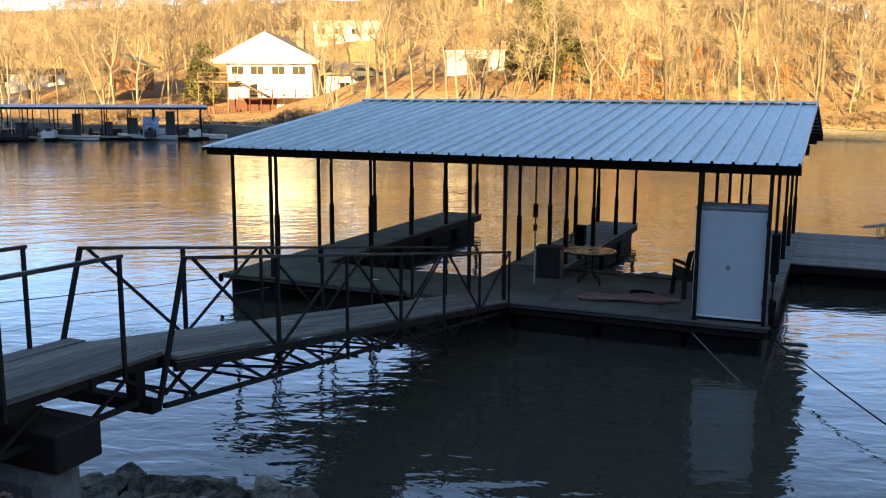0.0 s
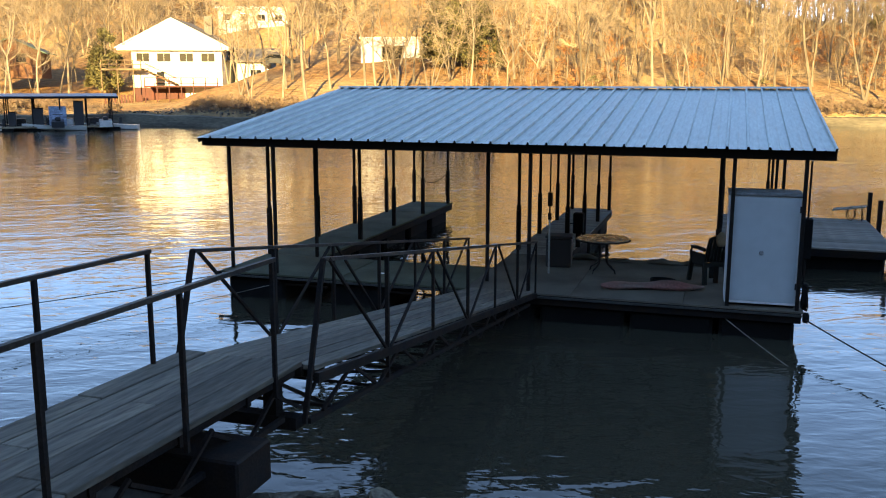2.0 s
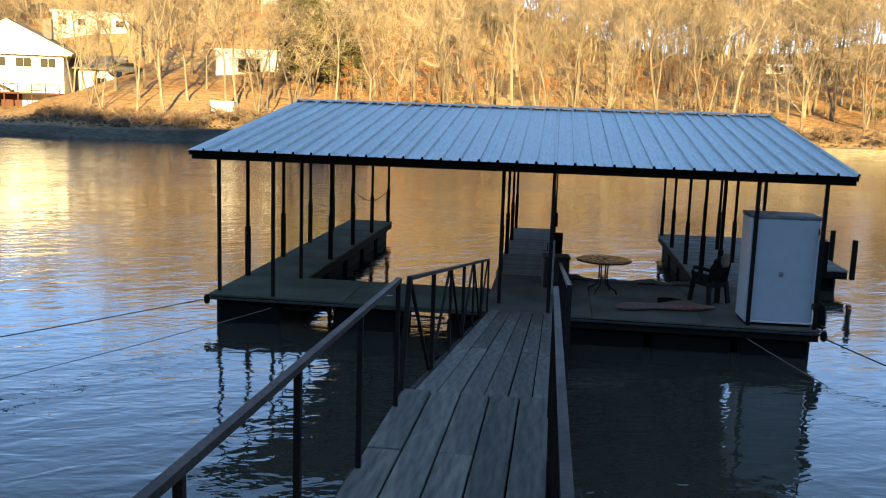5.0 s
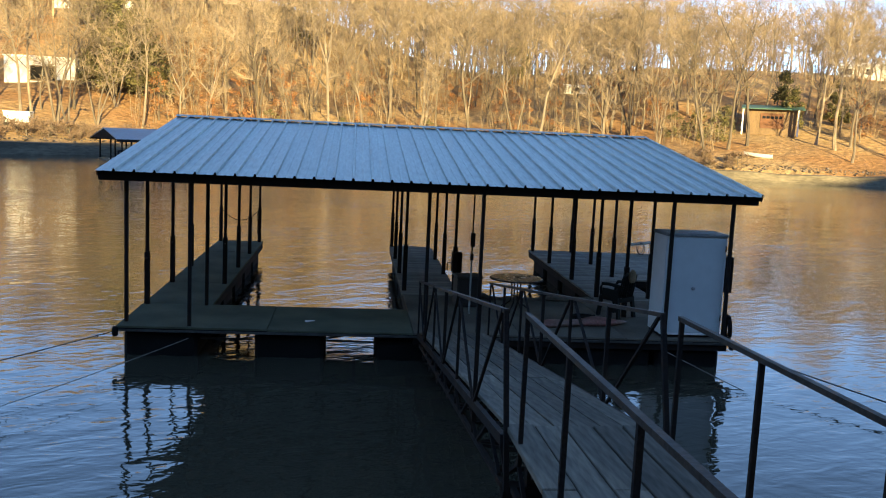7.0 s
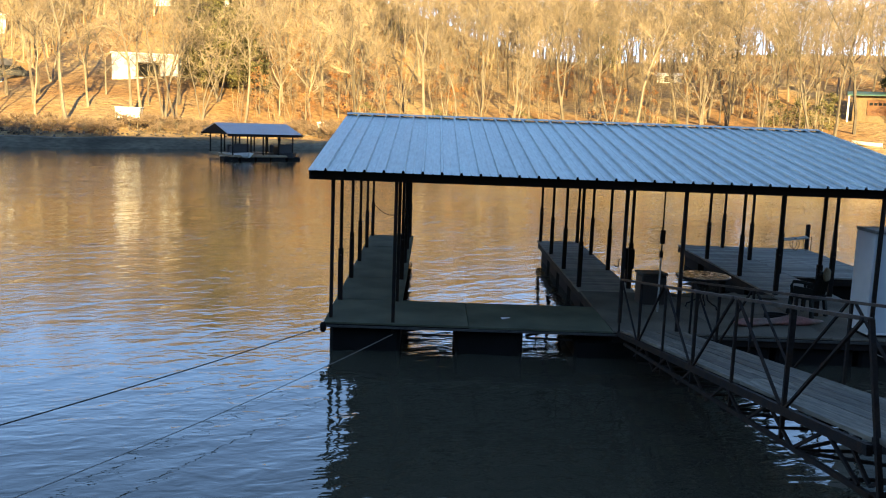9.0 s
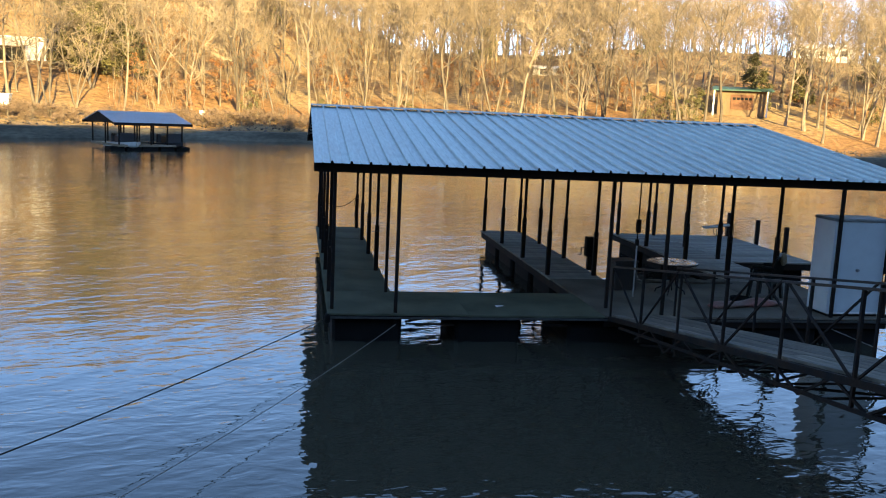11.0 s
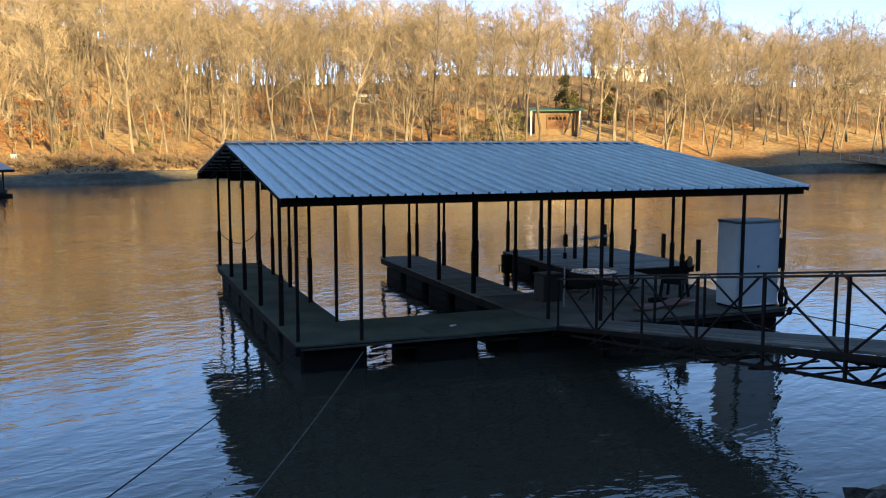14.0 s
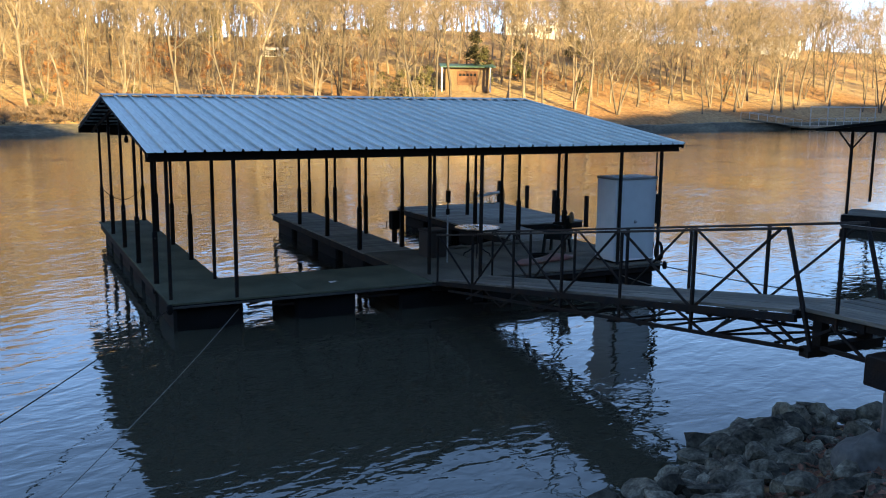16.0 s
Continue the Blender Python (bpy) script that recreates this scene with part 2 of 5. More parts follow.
def near_shore(x):
    return -10.2 + 3.2 * np.exp(-((x - 6.0) / np.where(x < 6.0, 3.75, 1.9)) ** 2) + 0.25 * np.sin(x * 0.9)


def height(x, y):
    """The lie of the land: lake bed, far bank and wooded hillside, near bank and the ridge behind."""
    x, y = np.asarray(x, float), np.asarray(y, float)
    s = y - np.interp(x, SHORE_X, SHORE_Y) - 0.5 * np.sin(x * 0.35)
    flat = 24 * smooth01((-46 - x) / 10)
    u = np.maximum(s - 2 - flat, 0)
    rise = (0.19 + 0.05 * smooth01((x - 40) / 45)) * np.where(u < 62, u, 62 + 22 * (1 - np.exp(-np.maximum(u - 62, 0) / 40)))
    far = 1.25 * smooth01(s / 1.8) + 0.03 * np.clip(s - 2, 0, flat) + rise + 0.17 * np.clip(u - 34, 0, 90) * smooth01((28 - x) / 40) + smooth01(s / 12) * 0.45 * wobble(x, y, 7) + smooth01(s / 60) * wobble(x, y, 31, 2)
    sn = near_shore(x) - y
    # crest heights along x set by how far the ridge's shadow climbs the far bank
    back = smooth01((-19 - y) / 58) * (33.2 + np.interp(x, (-60, -29, -15, 9, 22, 28, 47, 58, 86, 101, 121, 151, 201), (-1.0, -0.3, 1.0, 1.1, 2.3, 4.6, 4.5, 1.0, 1.2, 4.0, 7.4, 10.4, 12.0)) + 1.4 * wobble(x, 0 * y, 13, 5) + 0.5 * wobble(x, 0 * y, 4, 1))
    near = 2.25 * smooth01((sn - 0.35) / (3.7 + 1.7 * np.exp(-((x - 5.3) / 2.2) ** 2))) + back + 0.05 * wobble(x, y, 0.9) * smooth01(sn)
    bed = np.maximum(-2.5, np.maximum(-0.35 * np.abs(s), -0.6 * np.abs(sn)))
    return np.where(s > 0, far, np.where(sn > 0, near, bed))


def grid(name, xs, ys, mat, level=None):
    X, Y = np.meshgrid(xs, ys)
    Z = height(X, Y) if level is None else np.full_like(X, level)
    nx, ny = len(xs), len(ys)
    me = bpy.data.meshes.new(name)
    i = (np.arange(ny - 1)[:, None] * nx + np.arange(nx - 1)).ravel()
    me.from_pydata(np.stack([X, Y, Z], -1).reshape(-1, 3), [], np.stack([i, i + 1, i + nx + 1, i + nx], -1).tolist())
    me.materials.append(mat)
    me.polygons.foreach_set("use_smooth", [True] * len(me.polygons))
    return new(name, me)


xs = np.unique(np.round(np.concatenate([np.linspace(-1500, -130, 15), np.arange(-130, 0, 2.0), np.arange(0, 14, 0.5), np.arange(14, 180, 2.0), np.linspace(180, 1600, 15)]), 3))
ys = np.unique(np.round(np.concatenate([np.linspace(-700, -120, 8), np.arange(-120, -16, 3.0), np.arange(-16, -5, 0.4), np.arange(-5, 50, 5.0), np.arange(50, 96, 0.9), np.arange(96, 180, 3.0), np.linspace(180, 2500, 18)]), 3))
tagged(grid("ground", xs, ys, GROUND), "leaf-strewn brown hillside and bank round the lake", "ground", kind="structure")
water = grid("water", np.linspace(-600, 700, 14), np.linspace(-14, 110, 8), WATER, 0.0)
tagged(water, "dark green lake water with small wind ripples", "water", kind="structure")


# ---------------- the boat dock ----------------
DZ = 0.50           # top of the decks above the water
LX, MX0, MX1, RX0, RX1 = 1.18, 4.72, 5.86, 8.74, 10.10
FAR = 10.78
dock = thing("boat_dock", "floating covered boat dock with steel posts and metal roof", "boat dock")


def boards(name, parent, x0, x1, y0, y1, width, along, mat, gap=0.008, thick=0.038, seed=1):
    """Boards laid side by side; along: the axis they run along."""
    rng = random.Random(seed)
    span = (y1 - y0) if along == "x" else (x1 - x0)
    n = max(1, round(span / width))
    w, length = span / n, (x1 - x0) if along == "x" else (y1 - y0)
    if along == "x":
        me = Shape().box(-length / 2, -w / 2 + gap / 2, -thick, length / 2, w / 2 - gap / 2, 0, 0.004).mesh(name, mat)
    else:
        me = Shape().box(-w / 2 + gap / 2, -length / 2, -thick, w / 2 - gap / 2, length / 2, 0, 0.004).mesh(name, mat)
    for k in range(n):
        a = (k + 0.5) * w
        x, y = ((x0 + x1) / 2, y0 + a) if along == "x" else (x0 + a, (y0 + y1) / 2)
        part(name, me, mat, parent, m=pose(x + rng.uniform(-.006, .006), y, DZ + rng.uniform(-.004, .003), rng.uniform(-.15, .15), rng.uniform(-.15, .15), rng.uniform(-.1, .1)))


def deck_frame(name, x0, x1, y0, y1, label, deep=0.158):
    """The steel rim beneath a stretch of deck, with its joists as parts."""
    zb, zt, r = DZ - 0.042 - deep, DZ - 0.042, 0.06
    out, inn = ((x0, y0), (x1, y0), (x1, y1), (x0, y1)), ((x0 + r, y0 + r), (x1 - r, y0 + r), (x1 - r, y1 - r), (x0 + r, y1 - r))
    v = [(x, y, z) for z in (zb, zt) for ring in (out, inn) for x, y in ring]
    f = []
    for k in range(4):
        j = (k + 1) % 4
        f += [(k, j, j + 8, k + 8), (j + 4, k + 4, k + 12, j + 12), (k + 8, j + 8, j + 12, k + 12), (j, k, k + 4, j + 4)]
    ob = part(name, Shape().add(v, f), STEEL, dock, label)
    long_x = (x1 - x0) > (y1 - y0)
    n = int(max(x1 - x0, y1 - y0) / 0.9)
    for k in range(1, n):
        if long_x:
            x = x0 + (x1 - x0) * k / n
            s = Shape().box(x - .025, y0 + r + .002, zt - deep * 0.72, x + .025, y1 - r - .002, zt - 0.004)
        else:
            y = y0 + (y1 - y0) * k / n
            s = Shape().box(x0 + r + .002, y - .025, zt - deep * 0.72, x1 - r - .002, y + .025, zt - 0.004)
        part("joist", s, STEEL, ob)
    return ob


walk_l = deck_frame("walkway", 0, MX0, 0, 1.83, "front walkway with dark green carpeted deck", 0.05)
finger_l = deck_frame("finger_pier", 0, LX, 1.835, FAR, "narrow pier with dark green carpeted deck")
finger_m = deck_frame("finger_pier", MX0 + .005, MX1, 3.405, FAR, "narrow pier with weathered plank deck")
platform = deck_frame("platform", MX0 + .005, RX1, 0, 3.40, "wide platform with dark weathered deck boards")
finger_r = deck_frame("finger_pier", RX0, RX1, 3.405, FAR + .1, "pier with grey plank deck")
swim = deck_frame("swim_platform", RX1 + .005, 12.36, 6.1, FAR + .1, "open grey plank swim platform")


def float_box(x0, x1, y0, y1, top=DZ - 0.202):
    part("float", Shape().box(x0, y0, -0.30, x1, y1, top, 0.05), FLOATM, dock)


for x0, x1 in ((0.06, 1.22), (2.14, 3.26), (4.12, 5.9), (6.0, 7.4), (7.5, 8.8), (8.9, 10.02)):
    float_box(x0, x1, 0.10, 1.7, DZ - (0.094 if x0 < 4 else 0.202))
for k in range(5):
    float_box(0.08, LX - 0.08, 2.1 + 1.75 * k, 3.5 + 1.75 * k)
for k in range(4):
    float_box(MX0 + 0.08, MX1 - 0.08, 3.7 + 1.8 * k, 5.1 + 1.8 * k)
    float_box(RX0 + 0.08, RX1 - 0.08, 3.7 + 1.8 * k, 5.1 + 1.8 * k)
for k in range(3):
    float_box(10.3, 12.2, 6.3 + 1.55 * k, 7.6 + 1.55 * k)

# posts: slim pipes, most of them in a stouter sleeve bolted to the deck
SLOPE_Y, EAVE_Z, RIDGE_Z = 6.20, 2.98, 3.82


def roof_z(y):
    return RIDGE_Z - (RIDGE_Z - EAVE_Z) * abs(y - SLOPE_Y) / SLOPE_Y


def post(x, y, sleeve=0.95, w=0.058):
    top = roof_z(y) - 0.075
    ob = part("post", Shape().box(x - w / 2, y - w / 2, DZ - 0.16, x + w / 2, y + w / 2, top, 0.006), STEEL, dock)
    if sleeve:
        k = w / 2 + 0.015
        part("sleeve", Shape().box(x - k, y - k, DZ - 0.15, x + k, y + k, DZ + sleeve, 0.006), STEEL, ob)
        part("bolt", Shape().lathe([(0.018, 0), (0.018, 0.02), (0.01, 0.028)], 6), RAIL, ob, m=pose(x, y - k, DZ + sleeve - 0.12, 90, 0, 0))
    return ob


for x in (0.055, 1.10):
    for y in (1.77, 4.02, 6.15, 8.35, 10.62):
        post(x, y, 0 if (x > 1 and y < 2) else 0.95)
post(0.055, 0.30, 0), post(1.10, 0.06, 0)
for x, rows in ((4.77, (3.85, 6.05, 8.3, 10.62)), (5.80, (0.10, 3.85, 6.1, 8.38, 10.62)), (8.80, (1.74, 3.70, 5.9, 8.4, 10.66)), (9.92, (3.70, 6.45, 8.45, 10.66))):
    for y in rows:
        post(x, y, 0.95 if y > 1 else (1.05 if x == 4.77 else 0))
post(4.95, 0.60, 0), post(9.00, 0.04, 0), post(10.03, 0.04, 0)

# deck surfaces
PLATC = material("brown_deck_carpet", (0.135, 0.12, 0.094), 0.95, 0, 0.4, 0.9, 70, 0.25, per_object=0.07, spec=0.1)


def sheets(parent, x0, x1, y0, y1, nx, ny, mat):
    """Carpeted plywood sheets butted together."""
    w, d = (x1 - x0) / nx, (y1 - y0) / ny
    me = Shape().box(-w / 2 + .003, -d / 2 + .003, -0.038, w / 2 - .003, d / 2 - .003, 0, 0.006).mesh("deck_panel", mat)
    rng = random.Random(nx * 7 + ny)
    for i in range(nx):
        for j in range(ny):
            part("deck_panel", me, mat, parent, m=pose(x0 + (i + .5) * w, y0 + (j + .5) * d, DZ + rng.uniform(-.003, .003), rng.uniform(-.12, .12), rng.uniform(-.12, .12)))


sheets(walk_l, -0.03, MX0, -0.04, 1.85, 2, 1, CARPET)
sheets(finger_l, -0.03, LX + .02, 1.855, FAR + .03, 1, 4, CARPET)
sheets(platform, MX0 + .005, RX1 + .03, -0.04, 3.42, 3, 2, PLATC)
boards("board", finger_m, MX0 - .02, MX1 + .02, 3.425, FAR + .03, 0.145, "x", PLANKX, seed=3)
boards("board", finger_r, RX0 - .02, RX1 + .0, 3.425, FAR + .12, 0.145, "x", PLANKX, seed=4)
boards("board", swim, RX1 + .006, 12.39, 6.08, FAR + .12, 0.145, "x", PLANKX, seed=5)

# pale rubbing strip on the front edge, bolted bumpers at the corners
STRIP = material("scuffed_edge_strip", (0.05, 0.05, 0.045), 0.7, 0.1, 0.4, 4, 40, 0.1)
part("edge_strip", Shape().box(-0.05, -0.062, DZ - 0.085, RX1 + .05, -0.042, DZ - 0.045, 0.005), STRIP, dock, "scuffed pale edge strip")
for x in (0.0, RX1):
    part("bumper", Shape().lathe([(0.03, -0.08), (0.05, -0.05), (0.05, 0.05), (0.03, 0.08)], 12, (x + (-.03 if x < 1 else .06), -0.07, DZ - 0.08)), FLOATM, dock, smooth=True)
for x0, x1 in ((1.28, 2.1), (3.3, 4.08)):
    part("brace", Shape().bar((x0, 0.08, 0.31), (x1, 0.08, 0.30), 0.035, 0.03), STEEL, dock)
    part("brace", Shape().bar((x0, 0.16, 0.33), (x1 - .25, 0.16, 0.43), 0.035, 0.03), STEEL, dock)
# low pilings along the swim platform
for y in (11.0, 9.25, 7.7, 6.05):
    part("piling", Shape().box(12.40, y - 0.05, DZ - 0.19, 12.50, y + 0.05, DZ + 0.70, 0.01), STEEL, swim)

# roof: ribbed sheets on purlins, dark fascia, closed gables
roof = part("roof", Shape().box(-0.2, SLOPE_Y - 0.06, RIDGE_Z - 0.22, 10.35, SLOPE_Y + 0.06, RIDGE_Z - 0.07), STEEL, dock, "low gabled roof of ribbed galvanised sheets")
RX_A, RX_B, OVER = -0.30, 10.43, 0.20
PITCH = (RX_B - RX_A) / 35
SL = math.atan2(RIDGE_Z - EAVE_Z, SLOPE_Y)
RUN = math.hypot(SLOPE_Y + OVER, (RIDGE_Z - EAVE_Z) * (SLOPE_Y + OVER) / SLOPE_Y)


def roof_sheet(ribs):
    """One sheet, its ribs running up the slope; origin at the eave's corner."""
    prof = []
    for k in range(ribs):
        x = k * PITCH
        prof += [(x, 0.0), (x + PITCH * .37, 0.0), (x + PITCH * .40, 0.007), (x + PITCH * .46, 0.007), (x + PITCH * .49, 0), (x + PITCH * .83, 0.0), (x + PITCH * .86, 0.040), (x + PITCH * .96, 0.040)]
    prof.append((ribs * PITCH, 0.0))
    out = prof + [(x, z - 0.003) for x, z in reversed(prof)]
    n = len(prof)
    v = [(x, y, z) for y in (0, RUN) for x, z in out]
    m = len(out)
    f = [(k, (k + 1) % m, (k + 1) % m + m, k + m) for k in range(m)]
    f += [(k, 2 * n - 1 - k, 2 * n - 2 - k, k + 1) for k in range(n - 1)]
    return Shape().add(v, f).mesh("roof_sheet", GALV)


sheet3, sheet2 = roof_sheet(3), roof_sheet(2)
for side in (0, 1):
    for k in range(12):
        me = sheet3 if k < 11 else sheet2
        x = RX_A + 3 * k * PITCH
        wide = (3 if k < 11 else 2) * PITCH
        dz = 0.0015 * (k % 2)
        y0 = -OVER
        z0 = EAVE_Z - OVER * math.tan(SL) + 0.018 + dz
        if side == 0:
            mm = pose(x, y0, z0, math.degrees(SL), 0, 0)
        else:
            mm = pose(x + wide, 2 * SLOPE_Y - y0, z0, 0, 0, 180) @ pose(0, 0, 0, math.degrees(SL), 0, 0)
        part("roof_sheet", me, GALV, roof, m=mm)
cap = Shape().prism([(-0.16, -0.012), (0, 0.022), (0.16, -0.012), (0.16, -0.016), (0, 0.018), (-0.16, -0.016)], 0, RX_B - RX_A)
part("ridge_cap", cap, GALV, roof, m=pose(RX_A, SLOPE_Y, RIDGE_Z + 0.05, 0, 0, -90))
for y in (0.0, 2 * SLOPE_Y):
    part("fascia", Shape().box(RX_A, y - 0.02, EAVE_Z - 0.165, RX_B, y + 0.02, EAVE_Z + 0.008, 0.003), STEEL, roof, "black steel fascia")
# open gable ends: a thin rake trim under the sheets, nothing below it
for x in (RX_A + 0.03, RX_B - 0.03):
    for side in (0, 1):
        ya = -OVER + .02 if side == 0 else 2 * SLOPE_Y + OVER - .02
        part("rake_trim", Shape().bar((x, ya, roof_z(ya) - .03), (x, SLOPE_Y, RIDGE_Z - .03), 0.025, 0.07), DARK, roof)
for k in range(1, 8):
    for side in (-1, 1):
        y = SLOPE_Y + side * SLOPE_Y * k / 8
        z = roof_z(y) - 0.035
        part("purlin", Shape().box(RX_A + .05, y - 0.025, z - 0.05, RX_B - .05, y + 0.025, z, 0), STEEL, roof)
for x in (0.055, 1.10, 2.95, 4.77, 5.80, 7.3, 8.80, 9.92):
    for ya in (0.03, 2 * SLOPE_Y - 0.03):
        part("rafter", Shape().bar((x, ya, roof_z(ya) - .13), (x, SLOPE_Y, RIDGE_Z - .13), 0.045, 0.09), STEEL, roof)
for y in (3.92, 8.45):
    part("header_beam", Shape().box(0.10, y - .045, 2.90, RX_B - .04, y + .045, 3.09, .006), STEEL, roof)
    for x in (1.10, 4.77, 5.80, 8.80, 9.92):
        part("hanger", Shape().bar((x, y, 3.09), (x, y, roof_z(y) - .16), 0.05), STEEL, roof)

# dark plugs added so no light from the hill shows through the rib ends
plug = Shape().box(-PITCH * .055, 0, -.02, PITCH * .055, .03, .027).mesh("rib_closure", DARK)
for k in range(35):
    part("rib_closure", plug, DARK, roof, m=pose(RX_A + (k + .9125) * PITCH, -OVER + .04, EAVE_Z - (OVER - .04) * math.tan(SL) + .022, math.degrees(SL)))

lamp = thing("flood_lamp", "small black flood lamp hung under the rear eave", "lamp", pose(0.95, 12.36, 2.62))
part("bracket", Shape().bar((0, 0, .10), (0, 0, .22), .03), STEEL, lamp)
part("lamp_head", Shape().lathe([(.035, -.10), (.06, -.08), (.055, .03), (.03, .10)], 12), FLOATM, lamp)

# a slack cord between the end posts of the first pier
cord = thing("cord", "thin dark cord slung between two dock posts", "cord")
pts = [(0.06 + 1.0 * t, 10.58, 1.42 - 0.30 * 4 * t * (1 - t) - 0.05 * t) for t in [k / 12 for k in range(13)]]
part("line", Shape().sweep(pts, 0.011, 5), STEEL, cord)
part("tail", Shape().sweep([(1.06, 10.57, 1.37), (1.03, 10.57, 1.2), (1.06, 10.56, 1.05), (1.04, 10.56, 0.86), (1.06, 10.56, 0.72)], 0.010, 5), STEEL, cord)

# ---------------- white locker ----------------
locker = thing("storage_locker", "tall white metal storage locker on the dock corner", "locker", pose(9.475, 0.44, DZ, 0, 0, 1.5))
part("body", Shape().box(-0.535, -0.31, 0.05, 0.535, 0.31, 1.735, 0.012), WHITE, locker)
part("plinth", Shape().box(-0.51, -0.285, 0.004, 0.51, 0.29, 0.048), STEEL, locker)
part("lid", Shape().box(-0.55, -0.335, 1.737, 0.55, 0.325, 1.79, 0.012), material("grey_lid", (0.20, 0.21, 0.21), 0.6, 0.1, 0.3, 3, 30, 0.05), locker, "weathered grey lid")
door = part("door", Shape().box(-0.50, -0.335, 0.085, 0.50, -0.312, 1.725, 0.006), material("blue_white_door", (0.47, 0.525, 0.54), 0.38, 0, 0.05, 0.8, 5, 0.0), locker, "pale bluish white door")
part("lock", Shape().lathe([(0.035, 0), (0.035, 0.012), (0.02, 0.03), (0.02, 0.045)], 14), material("dull_lock_metal", (0.30, 0.31, 0.32), 0.5, 0.3, 0.2, 8, 40, 0.05), door, m=pose(-0.02, -0.336, 0.86, 90, 0, 0))
part("sill", Shape().box(-0.53, -0.345, 0.05, 0.53, -0.312, 0.08, 0.004), WHITE_TRIM, locker)
for z in (0.3, 1.5):
    part("hinge", Shape().lathe([(0.012, 0), (0.012, 0.1)], 8, (0.512, -0.33, z)), RAIL, locker)

# ---------------- things on the platform ----------------
TABLE = material("mottled_table_glass", (0.30, 0.24, 0.16), 0.25, 0, 0.45, 9, 60, 0.03, tint=(0.10, 0.11, 0.10))
table = thing("patio_table", "round patio table with mottled tan top and dark metal legs", "table", pose(6.78, 2.05, DZ, 0, 0, 15))
top = part("tabletop", Shape().lathe([(0.47, 0.60), (0.49, 0.605), (0.49, 0.63), (0.475, 0.638), (0.03, 0.638)], 40), TABLE, table, smooth=False)
part("rim", Shape().sweep([(0.493 * math.cos(a), 0.493 * math.sin(a), 0.615) for a in [2 * math.pi * k / 40 for k in range(41)]], 0.014, 6, False), STEEL, top)
part("umbrella_ring", Shape().lathe([(0.04, 0.639), (0.04, 0.65), (0.025, 0.652)], 14), STEEL, top)
for k in range(4):
    a = math.radians(90 * k + 45)
    c, s_ = math.cos(a), math.sin(a)
    pr = [(0.10, 0.60), (0.085, 0.45), (0.08, 0.30), (0.11, 0.17), (0.20, 0.10), (0.27, 0.07), (0.29, 0.0)]
    part("leg", Shape().sweep([(r * c, r * s_, z) for r, z in pr], 0.014, 6), STEEL, table)
part("leg_ring", Shape().sweep([(0.085 * math.cos(a), 0.085 * math.sin(a), 0.30) for a in [2 * math.pi * k / 16 for k in range(17)]], 0.009, 5, False), STEEL, table)

CHAIRM = material("dark_green_plastic", (0.007, 0.009, 0.008), 0.65, 0, 0.2, 4, 40, 0.03, spec=0.15)
chair = thing("patio_chair", "dark green plastic armchair with slatted back and tan cloth", "chair", pose(8.66, 1.80, DZ, 0, 0, 215) @ Matrix.Diagonal((.84, .84, .96, 1)))
part("seat", Shape().box(-0.25, -0.24, 0.40, 0.25, 0.24, 0.435, 0.012), CHAIRM, chair)
for x in (-0.24, 0.24):
    part("leg", Shape().bar((x, -0.23, 0.41), (x * 1.15, -0.27, 0), 0.085, 0.06), CHAIRM, chair)
    part("leg", Shape().bar((x, 0.23, 0.41), (x * 1.12, 0.30, 0), 0.085, 0.06), CHAIRM, chair)
    part("armrest", Shape().sweep([(x * 1.12, 0.26, 0.64), (x * 1.18, 0.0, 0.655), (x * 1.15, -0.20, 0.64), (x * 1.08, -0.25, 0.55), (x * 1.02, -0.235, 0.42)], 0.036, 6), CHAIRM, chair)
    part("back_post", Shape().sweep([(x * .98, 0.235, 0.42), (x * .98, 0.29, 0.65), (x * .9, 0.335, 0.84)], 0.026, 6), CHAIRM, chair)
for k in range(5):
    x = -0.17 + 0.085 * k
    part("slat", Shape().sweep([(x, 0.235, 0.43), (x, 0.285, 0.65), (x * .9, 0.33, 0.84)], 0.03, 6), CHAIRM, chair)
for x in (-0.262, 0.262):
    part("side_panel", Shape().box(x - .012, -0.20, 0.33, x + .012, 0.25, 0.56, 0.008), CHAIRM, chair)
for y in (-0.255, 0.255):
    part("apron", Shape().box(-0.245, y - .012, 0.31, 0.245, y + .012, 0.40, 0.008), CHAIRM, chair)
part("top_rail", Shape().sweep([(-.22, .335, .835), (-.12, .345, .87), (.12, .345, .87), (.22, .335, .835)], 0.028, 6), CHAIRM, chair)

CLOTH = material("tan_cloth", (0.22, 0.16, 0.09), 0.95, 0, 0.3, 5, 60, 0.3)


def lumpy(rx, ry, rz, seed, n=18, m_=10, amount=0.18, flat=None):
    """A rounded uneven body."""
    s = Shape()
    v, f = [], []
    for i in range(m_ + 1):
        th = math.pi * i / m_
        for k in range(n):
            ph = 2 * math.pi * k / n
            d = Vector((math.sin(th) * math.cos(ph), math.sin(th) * math.sin(ph), math.cos(th)))
            w = 1 + amount * (noise.noise(d * 1.4 + Vector((seed, 0, 0))) + 0.5 * noise.noise(d * 3.1 + Vector((0, seed, 0))))
            v.append((rx * d.x * w, ry * d.y * w, max(rz * d.z * w, flat) if flat is not None else rz * d.z * w))
    for i in range(m_):
        for k in range(n):
            f.append((i * n + k, (i + 1) * n + k, (i + 1) * n + (k + 1) % n, i * n + (k + 1) % n))
    return s.add(v, f)


